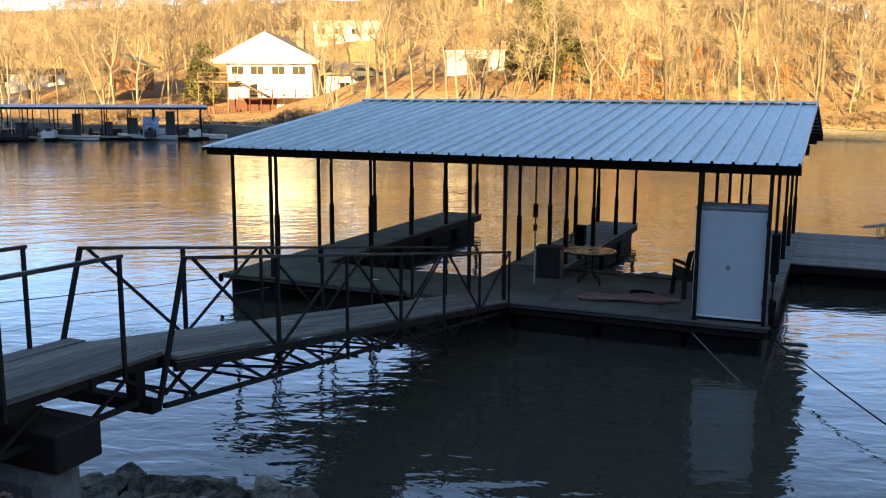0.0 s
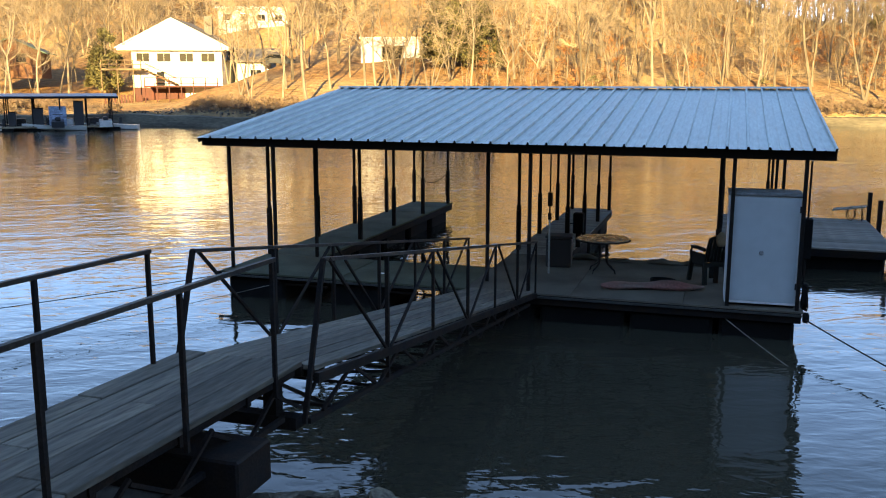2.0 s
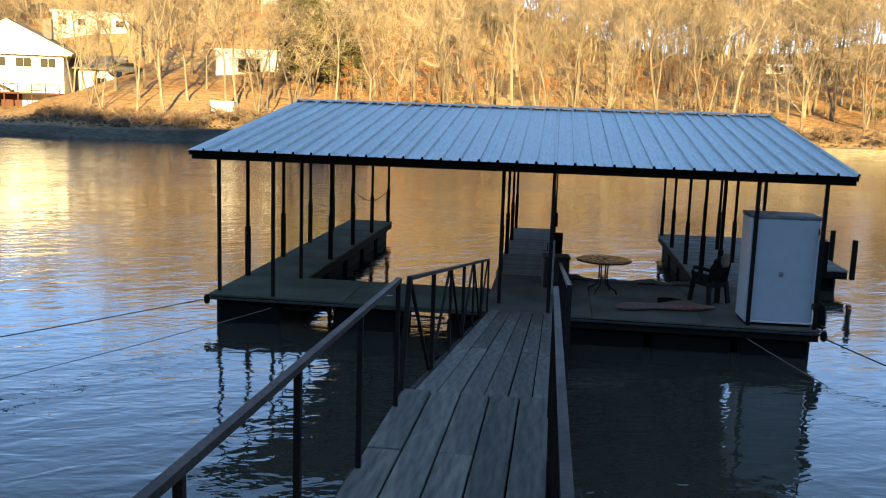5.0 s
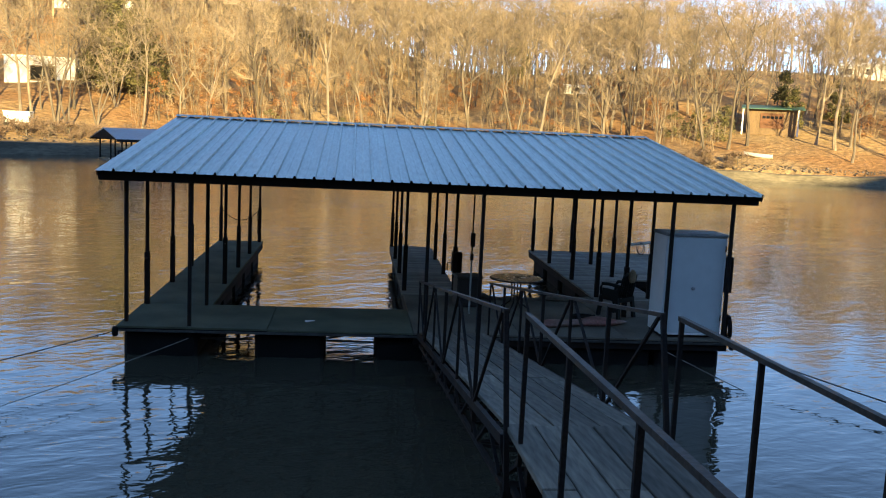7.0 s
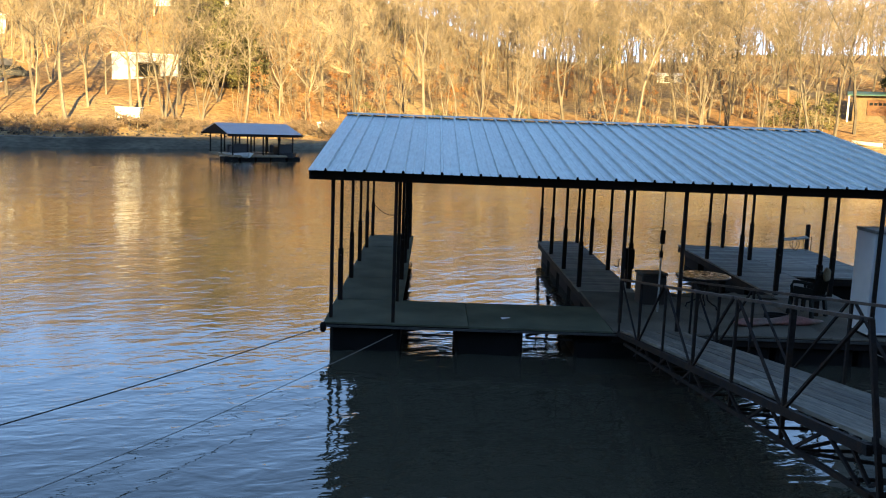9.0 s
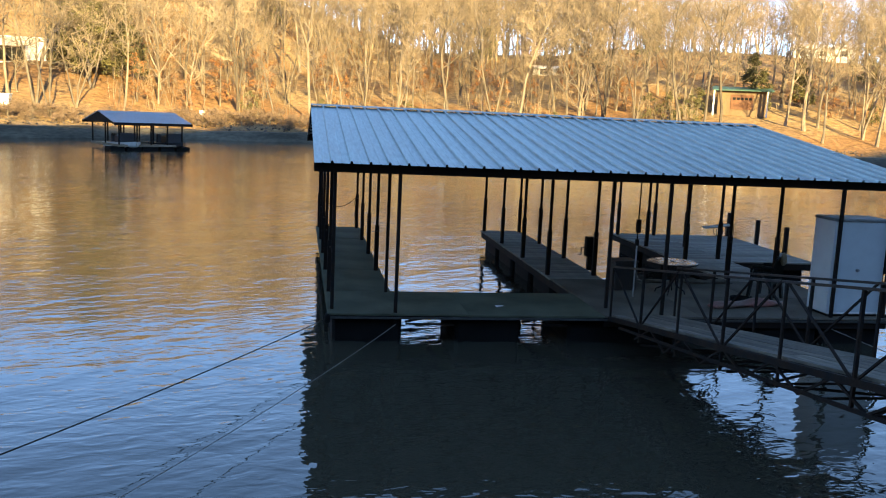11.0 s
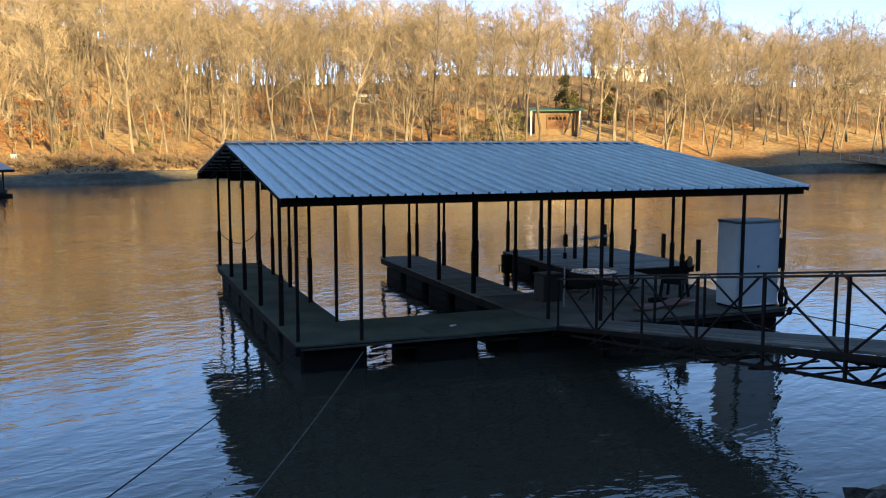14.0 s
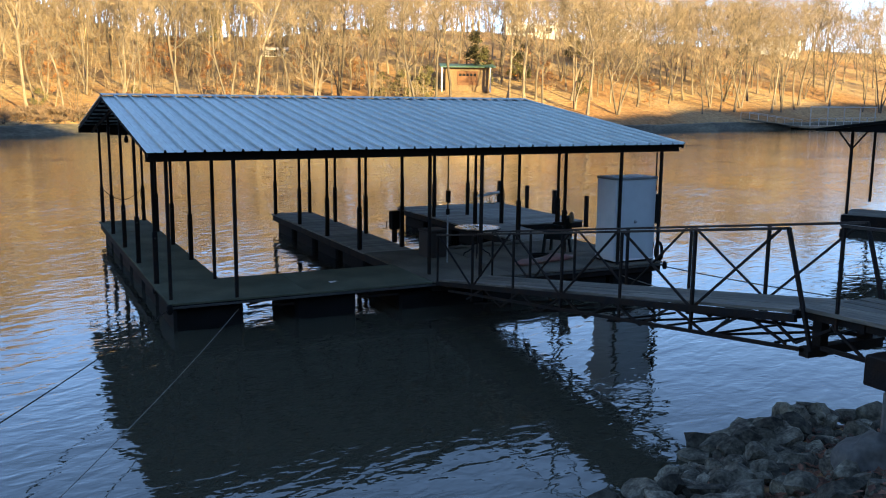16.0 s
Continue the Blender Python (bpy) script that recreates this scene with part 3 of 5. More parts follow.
cloth = thing("folded_cloth", "tan cloth hung over the back of the plastic chair", "cloth")
part("cloth_body", lumpy(0.10, 0.055, 0.13, 3.3), CLOTH, cloth, smooth=True, m=pose(8.86, 1.55, DZ + 0.80, 0, 0, 35))

RAFT = material("faded_red_vinyl", (0.20, 0.075, 0.06), 0.6, 0, 0.4, 3, 30, 0.15, tint=(0.17, 0.115, 0.09))
raft = thing("inflatable_raft", "faded red deflated raft lying flat on the deck", "raft", pose(7.78, 0.86, DZ, 0, 0, 15))
v, f, n = [], [], 14
for i in range(25):
    t = i / 24
    x = -0.86 + 1.72 * t
    w = (0.17 + 0.04 * math.sin(7 * t + 1)) * min(1, math.sin(math.pi * min(max(t, 0.02), 0.98)) ** 0.45 + 0.02)
    h = (0.075 + 0.025 * math.sin(11 * t)) * min(1, math.sin(math.pi * min(max(t, 0.02), 0.98)) ** 0.4)
    for k in range(n):
        a = 2 * math.pi * k / n
        v.append((x, 0.03 * math.sin(5 * t) + w * math.cos(a), max(0.0, 0.055 + h * math.sin(a) * (1 + 0.25 * math.sin(9 * t + 2 * a)))))
for i in range(24):
    for k in range(n):
        f.append((i * n + k, i * n + (k + 1) % n, (i + 1) * n + (k + 1) % n, (i + 1) * n + k))
f += [tuple(range(n))[::-1], tuple(range(24 * n, 25 * n))]
part("tube", Shape().add(v, f), RAFT, raft, smooth=True)
hose = thing("coiled_hose", "black hose coil lying beside the raft", "hose", pose(7.92, 1.32, DZ))
part("coil", Shape().sweep([((0.20 + .01 * math.sin(3 * a)) * math.cos(a), 0.16 * math.sin(a), 0.025 + 0.012 * a / 3.1) for a in [2 * math.pi * k / 20 for k in range(61)]], 0.016, 6), FLOATM, hose)

mat_roll = thing("crumpled_mat", "dark crumpled mat lying along the rear deck edge", "mat", pose(0, 0, DZ))
v, f, n = [], [], 10
for i in range(41):
    x = 6.05 + 2.6 * i / 40
    h = .028 + .018 * math.sin(i * .55) + .018 * math.sin(i * .23 + 1) + .008 * math.sin(i * 1.7)
    for k in range(n):
        a = 2 * math.pi * k / n
        v.append((x, 3.24 + .03 * math.sin(i * .4) + .15 * math.cos(a), max(.003, h * (.6 + math.sin(a)))))
for i in range(40):
    for k in range(n):
        f.append((i * n + k, i * n + (k + 1) % n, (i + 1) * n + (k + 1) % n, (i + 1) * n + k))
f += [tuple(range(n))[::-1], tuple(range(40 * n, 41 * n))]
part("mat_body", Shape().add(v, f), PLATC, mat_roll, smooth=True)

bin_ = thing("storage_bin", "dark brown storage bin standing on the dock", "bin", pose(5.90, 2.42, DZ, 0, 0, 6))
part("body", Shape().box(-0.24, -0.2, 0.0, 0.24, 0.2, 0.55, 0.02), material("dark_brown_plastic", (0.016, 0.013, 0.011), 0.6, 0, 0.3, 3, 40, 0.05), bin_)
part("lid", Shape().box(-0.26, -0.22, 0.552, 0.26, 0.22, 0.60, 0.015), material("dusty_brown_lid", (0.03, 0.025, 0.02), 0.7, 0, 0.3, 3, 40, 0.05), bin_)

pole = thing("utility_pole", "slim pole with pale lower pipe standing by the bin", "pole", pose(5.85, 1.62, DZ))
part("pipe", Shape().lathe([(0.017, 0), (0.017, 1.0)], 8), material("dull_pvc", (0.28, 0.28, 0.26), 0.6, 0, 0.3, 6, 30, 0.05), pole)
part("rod", Shape().lathe([(0.014, 1.0), (0.014, 2.30)], 8), STEEL, pole)
part("clamp", Shape().box(-0.03, -0.03, 1.0, 0.03, 0.03, 1.12, 0.004), STEEL, pole)
part("outlet_box", Shape().box(-0.035, -0.04, 1.25, 0.045, 0.03, 1.50, 0.006), STEEL, pole)

winch = thing("boat_winch", "dark hand winch box clamped on a pier post", "winch", pose(5.92, 4.55, DZ))
part("stand", Shape().box(-0.05, -0.05, 0, 0.05, 0.05, 0.30), STEEL, winch)
part("housing", Shape().box(-0.11, -0.10, 0.30, 0.11, 0.10, 0.74, 0.02), FLOATM, winch)
part("crank", Shape().sweep([(-0.11, 0, 0.5), (-0.2, 0, 0.5), (-0.2, 0, 0.34), (-0.28, 0, 0.34)], 0.014, 6), STEEL, winch)

seat = thing("deck_lounger", "low tilted lounger on looped metal legs", "chair", pose(12.05, 10.75, DZ, 0, 0, -12))
part("seat", Shape().box(-0.50, -0.2, -0.02, 0.30, 0.2, 0.02, 0.01), PLANKX, seat, m=pose(0, 0, 0.32, 0, -9, 0))
for y in (-0.17, 0.17):
    part("leg", Shape().sweep([(-0.05 + 0.16 * math.cos(a) * 0.6, y, 0.17 + 0.17 * math.sin(a)) for a in [2 * math.pi * k / 16 for k in range(17)]], 0.012, 5, False), STEEL, seat)
    part("arm", Shape().sweep([(0.30, y, 0.36), (0.36, y, 0.40), (0.36, y, 0.0)], 0.012, 5), STEEL, seat)
    part("strut", Shape().sweep([(0.08, y, 0.33), (0.2, y, 0.38), (0.22, y, 0.0)], 0.012, 5), STEEL, seat)

ebox = thing("electrical_box", "dark electrical box fixed to the corner post", "electrical box", pose(10.12, 0.30, 1.28))
part("case", Shape().box(-0.05, -0.10, 0, 0.07, 0.10, 0.62, 0.01), FLOATM, ebox)
part("conduit", Shape().lathe([(0.015, 0.62), (0.015, 1.5)], 8), STEEL, ebox)
part("conduit", Shape().lathe([(0.015, -0.78), (0.015, 0)], 8), STEEL, ebox)
coil = thing("rope_coil", "dark rope coil hung beside the locker", "rope", pose(10.14, 0.12, 0.72))
for k in range(4):
    part("loop", Shape().sweep([(0.02 * k - .03 + .012 * math.sin(2 * a), 0.10 * math.cos(a), 0.20 * math.sin(a) - .01 * k) for a in [2 * math.pi * j / 18 for j in range(19)]], 0.014, 5, False), FLOATM, coil)
leaf_ = thing("scrap", "small pale paper scrap lying on the walkway", "litter", pose(3.0, 0.62, DZ + .006, 0, 0, 30))
part("sheet", Shape().add([(-.09, -.03, 0), (.08, -.045, .012), (.10, .03, .004), (-.07, .05, .016)], [(0, 1, 2, 3)]), WHITE_TRIM, leaf_)

# ---------------- gangway ----------------
GX0, GX1, GY0, GY1, GZ0, GZ1 = 4.80, 5.96, -8.30, -0.05, 1.74, 0.525


def gz(y):
    return GZ0 + (GZ1 - GZ0) * (y - GY0) / (GY1 - GY0)


gang = thing("gangway", "steel truss gangway with weathered plank deck and handrails", "gangway")
GL_ = math.hypot(GY1 - GY0, GZ1 - GZ0)
GA = math.degrees(math.atan2(GZ1 - GZ0, GY1 - GY0))
rng = random.Random(11)
nb, w = 6, (GX1 - GX0 - 0.10) / 6
for k in range(nb):
    cuts = [0, rng.uniform(2.2, 3.4), rng.uniform(5.2, 6.4), GL_]
    for a, b in zip(cuts, cuts[1:]):
        me = Shape().box(-w / 2 + .005, 0.002, -0.038, w / 2 - .005, b - a - 0.004, 0, 0.004)
        part("plank", me, PLANK, gang, m=pose(GX0 + .05 + (k + .5) * w, GY0, GZ0, GA, 0, 0) @ pose(rng.uniform(-.003, .003), a, rng.uniform(-.003, .003)))
for x in (GX0, GX1):
    side = -1 if x == GX0 else 1
    top = lambda y: gz(y) + 0.84
    bot = lambda y: gz(y) - 0.36 * min(1, (GY1 - y + 0.6) / 2.2)
    part("handrail", Shape().bar((x, GY0 + .06, top(GY0)), (x, GY1, top(GY1)), 0.036, 0.03), RAIL, gang, "worn steel handrail")
    part("deck_chord", Shape().bar((x, GY0 - .1, gz(GY0) - 0.065), (x, GY1, gz(GY1) - 0.065), 0.045, 0.08), STEEL, gang)
    part("bottom_chord", Shape().bar((x, GY0 - .25, bot(GY0)), (x, GY1 - 0.5, bot(GY1 - .5)), 0.04, 0.04), STEEL, gang)
    part("end_post", Shape().bar((x, GY0 + .07, top(GY0)), (x, GY0 - .32, bot(GY0) - .0), 0.036, 0.036), STEEL, gang)
    P = [GY0 + .07 + (GY1 - GY0 - .1) * k / 6 for k in range(7)]
    for k, y in enumerate(P):
        if k:
            part("upright", Shape().bar((x, y, top(y)), (x, y, bot(y) if k < 6 else gz(y) - .1), 0.036 if k in (1, 3, 5) else 0.028, 0.034), STEEL, gang)
    for k in range(6):
        a, b = (P[k], P[k + 1])
        if k % 2 == 0:
            part("brace", Shape().bar((x + side * .012, a + .08, top(a)), (x + side * .012, b - .04, gz(b) - 0.05), 0.024, 0.024), STEEL, gang)
        else:
            part("brace", Shape().bar((x + side * .012, a + .04, gz(a) - 0.05), (x + side * .012, b - .06, top(b)), 0.024, 0.024), STEEL, gang)
    # short lattice between deck and lower chord
    for k in range(12):
        a = GY0 + (GY1 - GY0 - 1.2) * k / 12
        b = GY0 + (GY1 - GY0 - 1.2) * (k + 1) / 12
        p, q = ((a, gz(a) - .08), (b, bot(b))) if k % 2 else ((a, bot(a)), (b, gz(b) - .08))
        part("lattice", Shape().bar((x, p[0], p[1]), (x, q[0], q[1]), 0.026, 0.026), STEEL, gang)
for k in range(9):
    y = GY0 + 0.15 + (GY1 - GY0 - 0.6) * k / 8
    part("crossbar", Shape().bar((GX0, y, gz(y) - 0.10), (GX1, y, gz(y) - 0.10), 0.05, 0.05), STEEL, gang)
    if k < 7:
        zb = gz(y) - 0.36 * min(1, (GY1 - y + 0.6) / 2.2)
        part("lower_crossbar", Shape().bar((GX0, y, zb), (GX1, y, zb), 0.024, 0.024), STEEL, gang)
        part("lower_brace", Shape().bar((GX0 if k % 2 else GX1, y, zb), (GX1 if k % 2 else GX0, y + .9, gz(y + .9) - .36), 0.026, 0.026), STEEL, gang)

# ---------------- shore landing ----------------
land = thing("shore_landing", "level plank landing with steel handrails above the rocks", "walkway")
AX0, AX1, AY0, AY1, AZ0, AZ1 = 4.80, 5.86, -12.62, -8.42, 1.95, 1.80


def az(y):
    return AZ0 + (AZ1 - AZ0) * (y - AY0) / (AY1 - AY0)


nb, w = 5, (AX1 - AX0) / 5
for k in range(nb):
    c = rng.uniform(1.4, 3.0)
    for a, b in ((0, c), (c, AY1 - AY0)):
        me = Shape().box(-w / 2 + .006, 0.002, -0.042, w / 2 - .006, b - a - 0.004, 0, 0.005)
        part("plank", me, PLANK, land, m=pose(AX0 + (k + .5) * w, AY0 + a, az(AY0 + a) + rng.uniform(-.004, .004), rng.uniform(-.1, .1) + math.degrees(math.atan2(AZ1 - AZ0, AY1 - AY0)), rng.uniform(-.3, .3), 0))
for x in (AX0 + .03, AX1 - .03):
    xi = x + (.07 if x < 5 else -.07)
    part("stringer", Shape().bar((xi, AY0, AZ0 - 0.085), (xi, AY1, AZ1 - 0.085), 0.05, 0.08), STEEL, land)
    part("lower_chord", Shape().bar((x, AY0, AZ0 - 0.42), (x, AY1 - .3, AZ1 - 0.36), 0.04, 0.04), STEEL, land)
    xa, xb = (x, x) if x < 5 else (5.905, 5.855)
    rail_x = lambda y: xa + (xb - xa) * (y - AY0) / (AY1 - AY0)
    part("handrail", Shape().bar((rail_x(AY0 - .9), AY0 - .9, az(AY0) + (0.90 if x < 5 else 0.865)), (rail_x(-8.84), -8.84, az(-8.84) + 0.868), 0.036, 0.03), RAIL, land, "worn steel handrail")
    for y in (-8.87, -10.02, -11.20, -12.36, -13.3):
        part("upright", Shape().bar((rail_x(y), y, az(y) - 0.15), (rail_x(y), y, az(y) + 0.855), 0.029, 0.029), STEEL, land)
    for k in range(5):
        y = AY0 + .4 + k * .85
        part("lattice", Shape().bar((x, y, az(y) - .16), (x, y + .42, az(y) - .40), 0.026, 0.026), STEEL, land)
        part("lattice", Shape().bar((x, y + .85, az(y) - .16), (x, y + .43, az(y) - .40), 0.026, 0.026), STEEL, land)
for k in range(6):
    y = AY0 + .2 + k * .82
    part("crossbar", Shape().bar((AX0 + .06, y, az(y) - 0.10), (AX1 - .06, y, az(y) - 0.10), 0.05, 0.09), STEEL, land)
for x in (AX0 + .2, AX1 - .2):
    part("leg", Shape().bar((x, -8.55, 1.68), (x, -8.55, 1.30), 0.11, 0.11), STEEL, land)
part("hinge_beam", Shape().bar((AX0 - .02, -8.55, 1.36), (AX1 + .02, -8.55, 1.36), 0.12, 0.10), STEEL, land)

abut = thing("abutment", "dark steel channel on a rough concrete footing among rocks", "abutment")
part("channel", Shape().box(4.64, -9.80, 1.28, 6.08, -9.36, 1.57, 0.015), STEEL, abut)
foot = Shape().box(4.78, -9.86, 0.1, 5.98, -9.42, 1.276, 0.09)
part("footing", foot, CONC, abut)
for k, (x, y, z, r) in enumerate(((4.7, -9.5, .55, .36), (6.0, -9.55, .5, .38), (5.4, -9.35, .42, .40), (5.75, -9.3, .35, .3))):
    part("footing_stone", lumpy(r, r * .8, r * .75, 3.1 * k + 1, 26, 16, .3), CONC, abut, smooth=True, m=pose(x, y, z))

# ---------------- rocks and cables ----------------
def rock_mesh(seed):
    rng = random.Random(seed)
    bm = bmesh.new()
    bmesh.ops.create_icosphere(bm, subdivisions=2, radius=1)
    k = Vector((rng.uniform(.8, 1.2), rng.uniform(.7, 1.0), rng.uniform(.5, .75)))
    cuts = [(Vector((rng.gauss(0, 1), rng.gauss(0, 1), rng.gauss(0, 1))).normalized(), rng.uniform(.42, .78)) for _ in range(14)]
    for v in bm.verts:
        p = v.co.copy()
        for nrm, d in cuts:
            over = p.dot(nrm) - d
            if over > 0:
                p -= nrm * over
        p *= 1 + 0.16 * noise.noise(v.co * 2.2 + Vector((seed, 0, 0))) + 0.10 * noise.noise(v.co * 5.1 + Vector((0, seed, 0)))
        v.co = Vector((p.x * k.x, p.y * k.y, p.z * k.z))
    me = bpy.data.meshes.new("rock")
    bm.to_mesh(me)
    bm.free()
    me.materials.append(ROCK)
    return me


ROCKS = [rock_mesh(s) for s in range(9)]
rng = random.Random(5)
for k in range(260):
    big = k < 70
    x = rng.gauss(4.6, 1.15) if k % 3 else rng.uniform(1.6, 7.6)
    y = float(near_shore(x)) - rng.uniform(-0.25, 3.4) * (0.7 if big else 1.0)
    size = rng.uniform(0.17, 0.33) if big else rng.uniform(0.08, 0.19)
    z = float(height(x, y))
    if 4.3 < x < 6.35 and -10.2 < y < -9.1 and z + size > 1.1:
        continue
    if 4.7 < x < 6.0 and z + size > 1.3:
        continue
    ob = tagged(new("rock", ROCKS[rng.randrange(9)]), "rough grey limestone boulder" if big else "small rough grey stone on the bank", "rock", "rocks on the bank")
    ob.matrix_basis = pose(x, y, max(z, -0.1) + size * 0.22, rng.uniform(-25, 25), rng.uniform(-25, 25), rng.uniform(0, 360)) @ Matrix.Diagonal((size, size, size, 1))

for k in range(90):
    x = rng.uniform(1.8, 7.4)
    y = float(near_shore(x)) - rng.uniform(-0.45 if x < 4 else -0.15, 0.9)
    size = rng.uniform(0.11, 0.30)
    ob = tagged(new("rock", ROCKS[rng.randrange(9)]), "rough grey limestone boulder at the waterline", "rock", "rocks on the bank")
    ob.matrix_basis = pose(x, y, max(float(height(x, y)), -0.06) + size * 0.2, rng.uniform(-25, 25), rng.uniform(-25, 25), rng.uniform(0, 360)) @ Matrix.Diagonal((size, size, size, 1))

for k in range(13):
    x = 4.5 + 2.3 * (k + rng.random() * .6) / 13
    y = float(near_shore(x)) - rng.uniform(0.15, 0.6)
    size = rng.uniform(0.17, 0.28)
    ob = tagged(new("rock", ROCKS[rng.randrange(9)]), "large pale grey boulder heaped at the waterline", "rock", "rocks on the bank")
    ob.matrix_basis = pose(x, y, max(float(height(x, y)), 0.0) + size * 0.4, rng.uniform(-25, 25), rng.uniform(-25, 25), rng.uniform(0, 360)) @ Matrix.Diagonal((size, size, size, 1))

LEAF = material("dead_leaf", (0.17, 0.075, 0.045), 0.95, 0, 0.4, 1, 20, 0, island=0.4)
leaves = Shape()
for k in range(3200):
    x = rng.gauss(4.3, 1.4)
    y = float(near_shore(x)) - rng.uniform(0.4, 4.2)
    z = float(height(x, y)) + rng.uniform(0.01, 0.10)
    a, r = rng.uniform(0, 6.28), rng.uniform(0.03, 0.06)
    c, s_ = math.cos(a) * r, math.sin(a) * r
    t = rng.uniform(-.03, .03)
    leaves.add([(x + c, y + s_, z + t), (x - s_ * .6, y + c * .6, z + .012), (x - c, y - s_, z - t), (x + s_ * .6, y - c * .6, z + .012)], [(0, 1, 2, 3)])
tagged(new("fallen_leaves", leaves.mesh("fallen_leaves", LEAF)), "scattered brown dead leaves between the rocks", "leaves", kind="stuff")
gv, gf, gn = [], [], 0
stone_src = []
for me in ROCKS[:5]:
    me.calc_loop_triangles()
    stone_src.append((np.array([q.co[:] for q in me.vertices]), np.array([q.vertices[:] for q in me.loop_triangles])))
for k in range(900):
    x = rng.gauss(4.4, 1.5)
    y = float(near_shore(x)) - rng.uniform(-.1, 3.6)
    vv, tt = stone_src[rng.randrange(5)]
    q, a = rng.uniform(.035, .10), rng.uniform(0, 6.28)
    rot = np.array([[math.cos(a), -math.sin(a), 0], [math.sin(a), math.cos(a), 0], [0, 0, 1]])
    gv.append(vv @ rot.T * q + np.array([x, y, float(height(x, y)) + q * .3]))
    gf.append(tt + gn)
    gn += len(vv)
PEBBLE = material("brown_grey_gravel", (0.11, 0.085, 0.06), .95, 0, .45, 4, 30, .5, tint=(0.04, 0.032, 0.024), island=.45)
gravel = bpy.data.meshes.new("gravel")
gravel.from_pydata(np.concatenate(gv).tolist(), [], np.concatenate(gf).tolist())
gravel.materials.append(PEBBLE)
tagged(new("gravel", gravel), "loose brown-grey stones between the boulders", "gravel", kind="stuff")
twig = thing("fallen_branch", "thin dry branch lying across the rocks", "branch")
zb = float(height(4.0, -10.4))
part("stick", Shape().sweep([(3.7, -10.6, zb + .28), (4.1, -10.2, zb + .36), (4.5, -9.85, zb + .50), (4.75, -9.7, zb + .52)], [0.014, 0.012, 0.009, 0.005], 5), BARK, twig)


def cable(label, a, b, sag, r, mat, knots=()):
    ob = thing("mooring_cable", label, "cable", group="mooring cables")
    a, b = Vector(a), Vector(b)
    pts = [a.lerp(b, t) - Vector((0, 0, 4 * sag * t * (1 - t))) for t in [k / 24 for k in range(25)]]
    part("rope", Shape().sweep(pts, r, 5), mat, ob)
    for t in knots:
        p = a.lerp(b, t) - Vector((0, 0, 4 * sag * t * (1 - t)))
        part("knot", lumpy(0.018, 0.018, 0.018, t * 9, 8, 6), mat, ob, m=pose(*p))
    return ob


ROPE = material("pale_rope", (0.20, 0.19, 0.17), 0.8, 0, 0.3, 8, 60, 0.2)
cable("dark steel cable from the dock corner to the bank", (-0.02, -0.02, 0.42), (-6.5, -12.5, 1.0), 0.15, 0.008, STEEL, (0.02, 0.03))
cable("thin grey wire from the walkway to the bank", (1.1, -0.03, 0.32), (-4.9, -12.1, 0.6), 0.22, 0.0055, ROPE)
cable("pale rope from under the locker towards the bank", (9.0, -0.04, 0.30), (10.2, -1.8, -0.10), 0.02, 0.008, ROPE)
cable("dark steel cable from the platform corner to the bank", (10.12, -0.03, 0.40), (16.2, -12.0, 0.9), 0.40, 0.011, STEEL, (0.02, 0.035))

# ---------------- other docks and boats ----------------
FARW = material("sunlit_dock_wood", (0.26, 0.20, 0.13), 0.9, 0, 0.3, 1.5, 15, 0.1)


def small_dock(label, x, y, turn, w, d, top, bays, roof_mat, pitch=0.5, group="docks across the lake", floor=0.4):
    """A covered dock: deck, floats, posts and a low roof. Origin at the middle of its front."""
    ob = thing("covered_dock", label, "boat dock", pose(x, y, 0, 0, 0, turn), group)
    part("deck", Shape().box(-w / 2, 0, floor - 0.15, w / 2, 1.3, floor, 0.01), FARW, ob)
    part("deck", Shape().box(-w / 2, d - 1.3, floor - 0.15, w / 2, d, floor, 0.01), FARW, ob)
    for k in range(bays + 1):
        px = -w / 2 + w * k / bays
        if k % 2 == 0:
            part("finger", Shape().box(px - .5 if k else px, 1.3, floor - .15, px + .5 if k < bays else px, d - 1.3, floor - .002, 0.01), FARW, ob)
        for py in (0.12, d * .5, d - 0.12):
            part("post", Shape().bar((min(max(px, -w / 2 + .1), w / 2 - .1), py, floor - .1), (min(max(px, -w / 2 + .1), w / 2 - .1), py, top + 0.05), 0.09), STEEL, ob)
        part("float", Shape().box(px - .55, 0.1, -0.2, px + .55, 1.2, floor - .152, 0.05), FLOATM, ob)
    rf = Shape()
    o = 0.45
    a, b, c = (-o, top), (d / 2, top + pitch), (d + o, top)
    pr = [a, b, c, (c[0], c[1] - .06), (b[0], b[1] - .06), (a[0], a[1] - .06)]
    n = 6
    rf.add([(xx, yy, zz) for xx in (-w / 2 - o, w / 2 + o) for yy, zz in pr], [tuple(range(n)), tuple(range(2 * n - 1, n - 1, -1))] + [((k + 1) % n, k, k + n, (k + 1) % n + n) for k in range(n)])
    r = part("roof", rf, roof_mat, ob)
    for yy in (-o, d + o):
        part("fascia", Shape().box(-w / 2 - o - .02, yy - .03, top - .2, w / 2 + o + .02, yy + .03, top - .0, 0), STEEL, r)
    for sx in (-1, 1):
        xx = sx * (w / 2 + o - .03)
        part("gable", Shape().add([(xx, -o + .05, top - .065), (xx, d + o - .05, top - .065), (xx, d / 2, top + pitch - .07)], [(0, 1, 2)]), STEEL, r)
    return ob


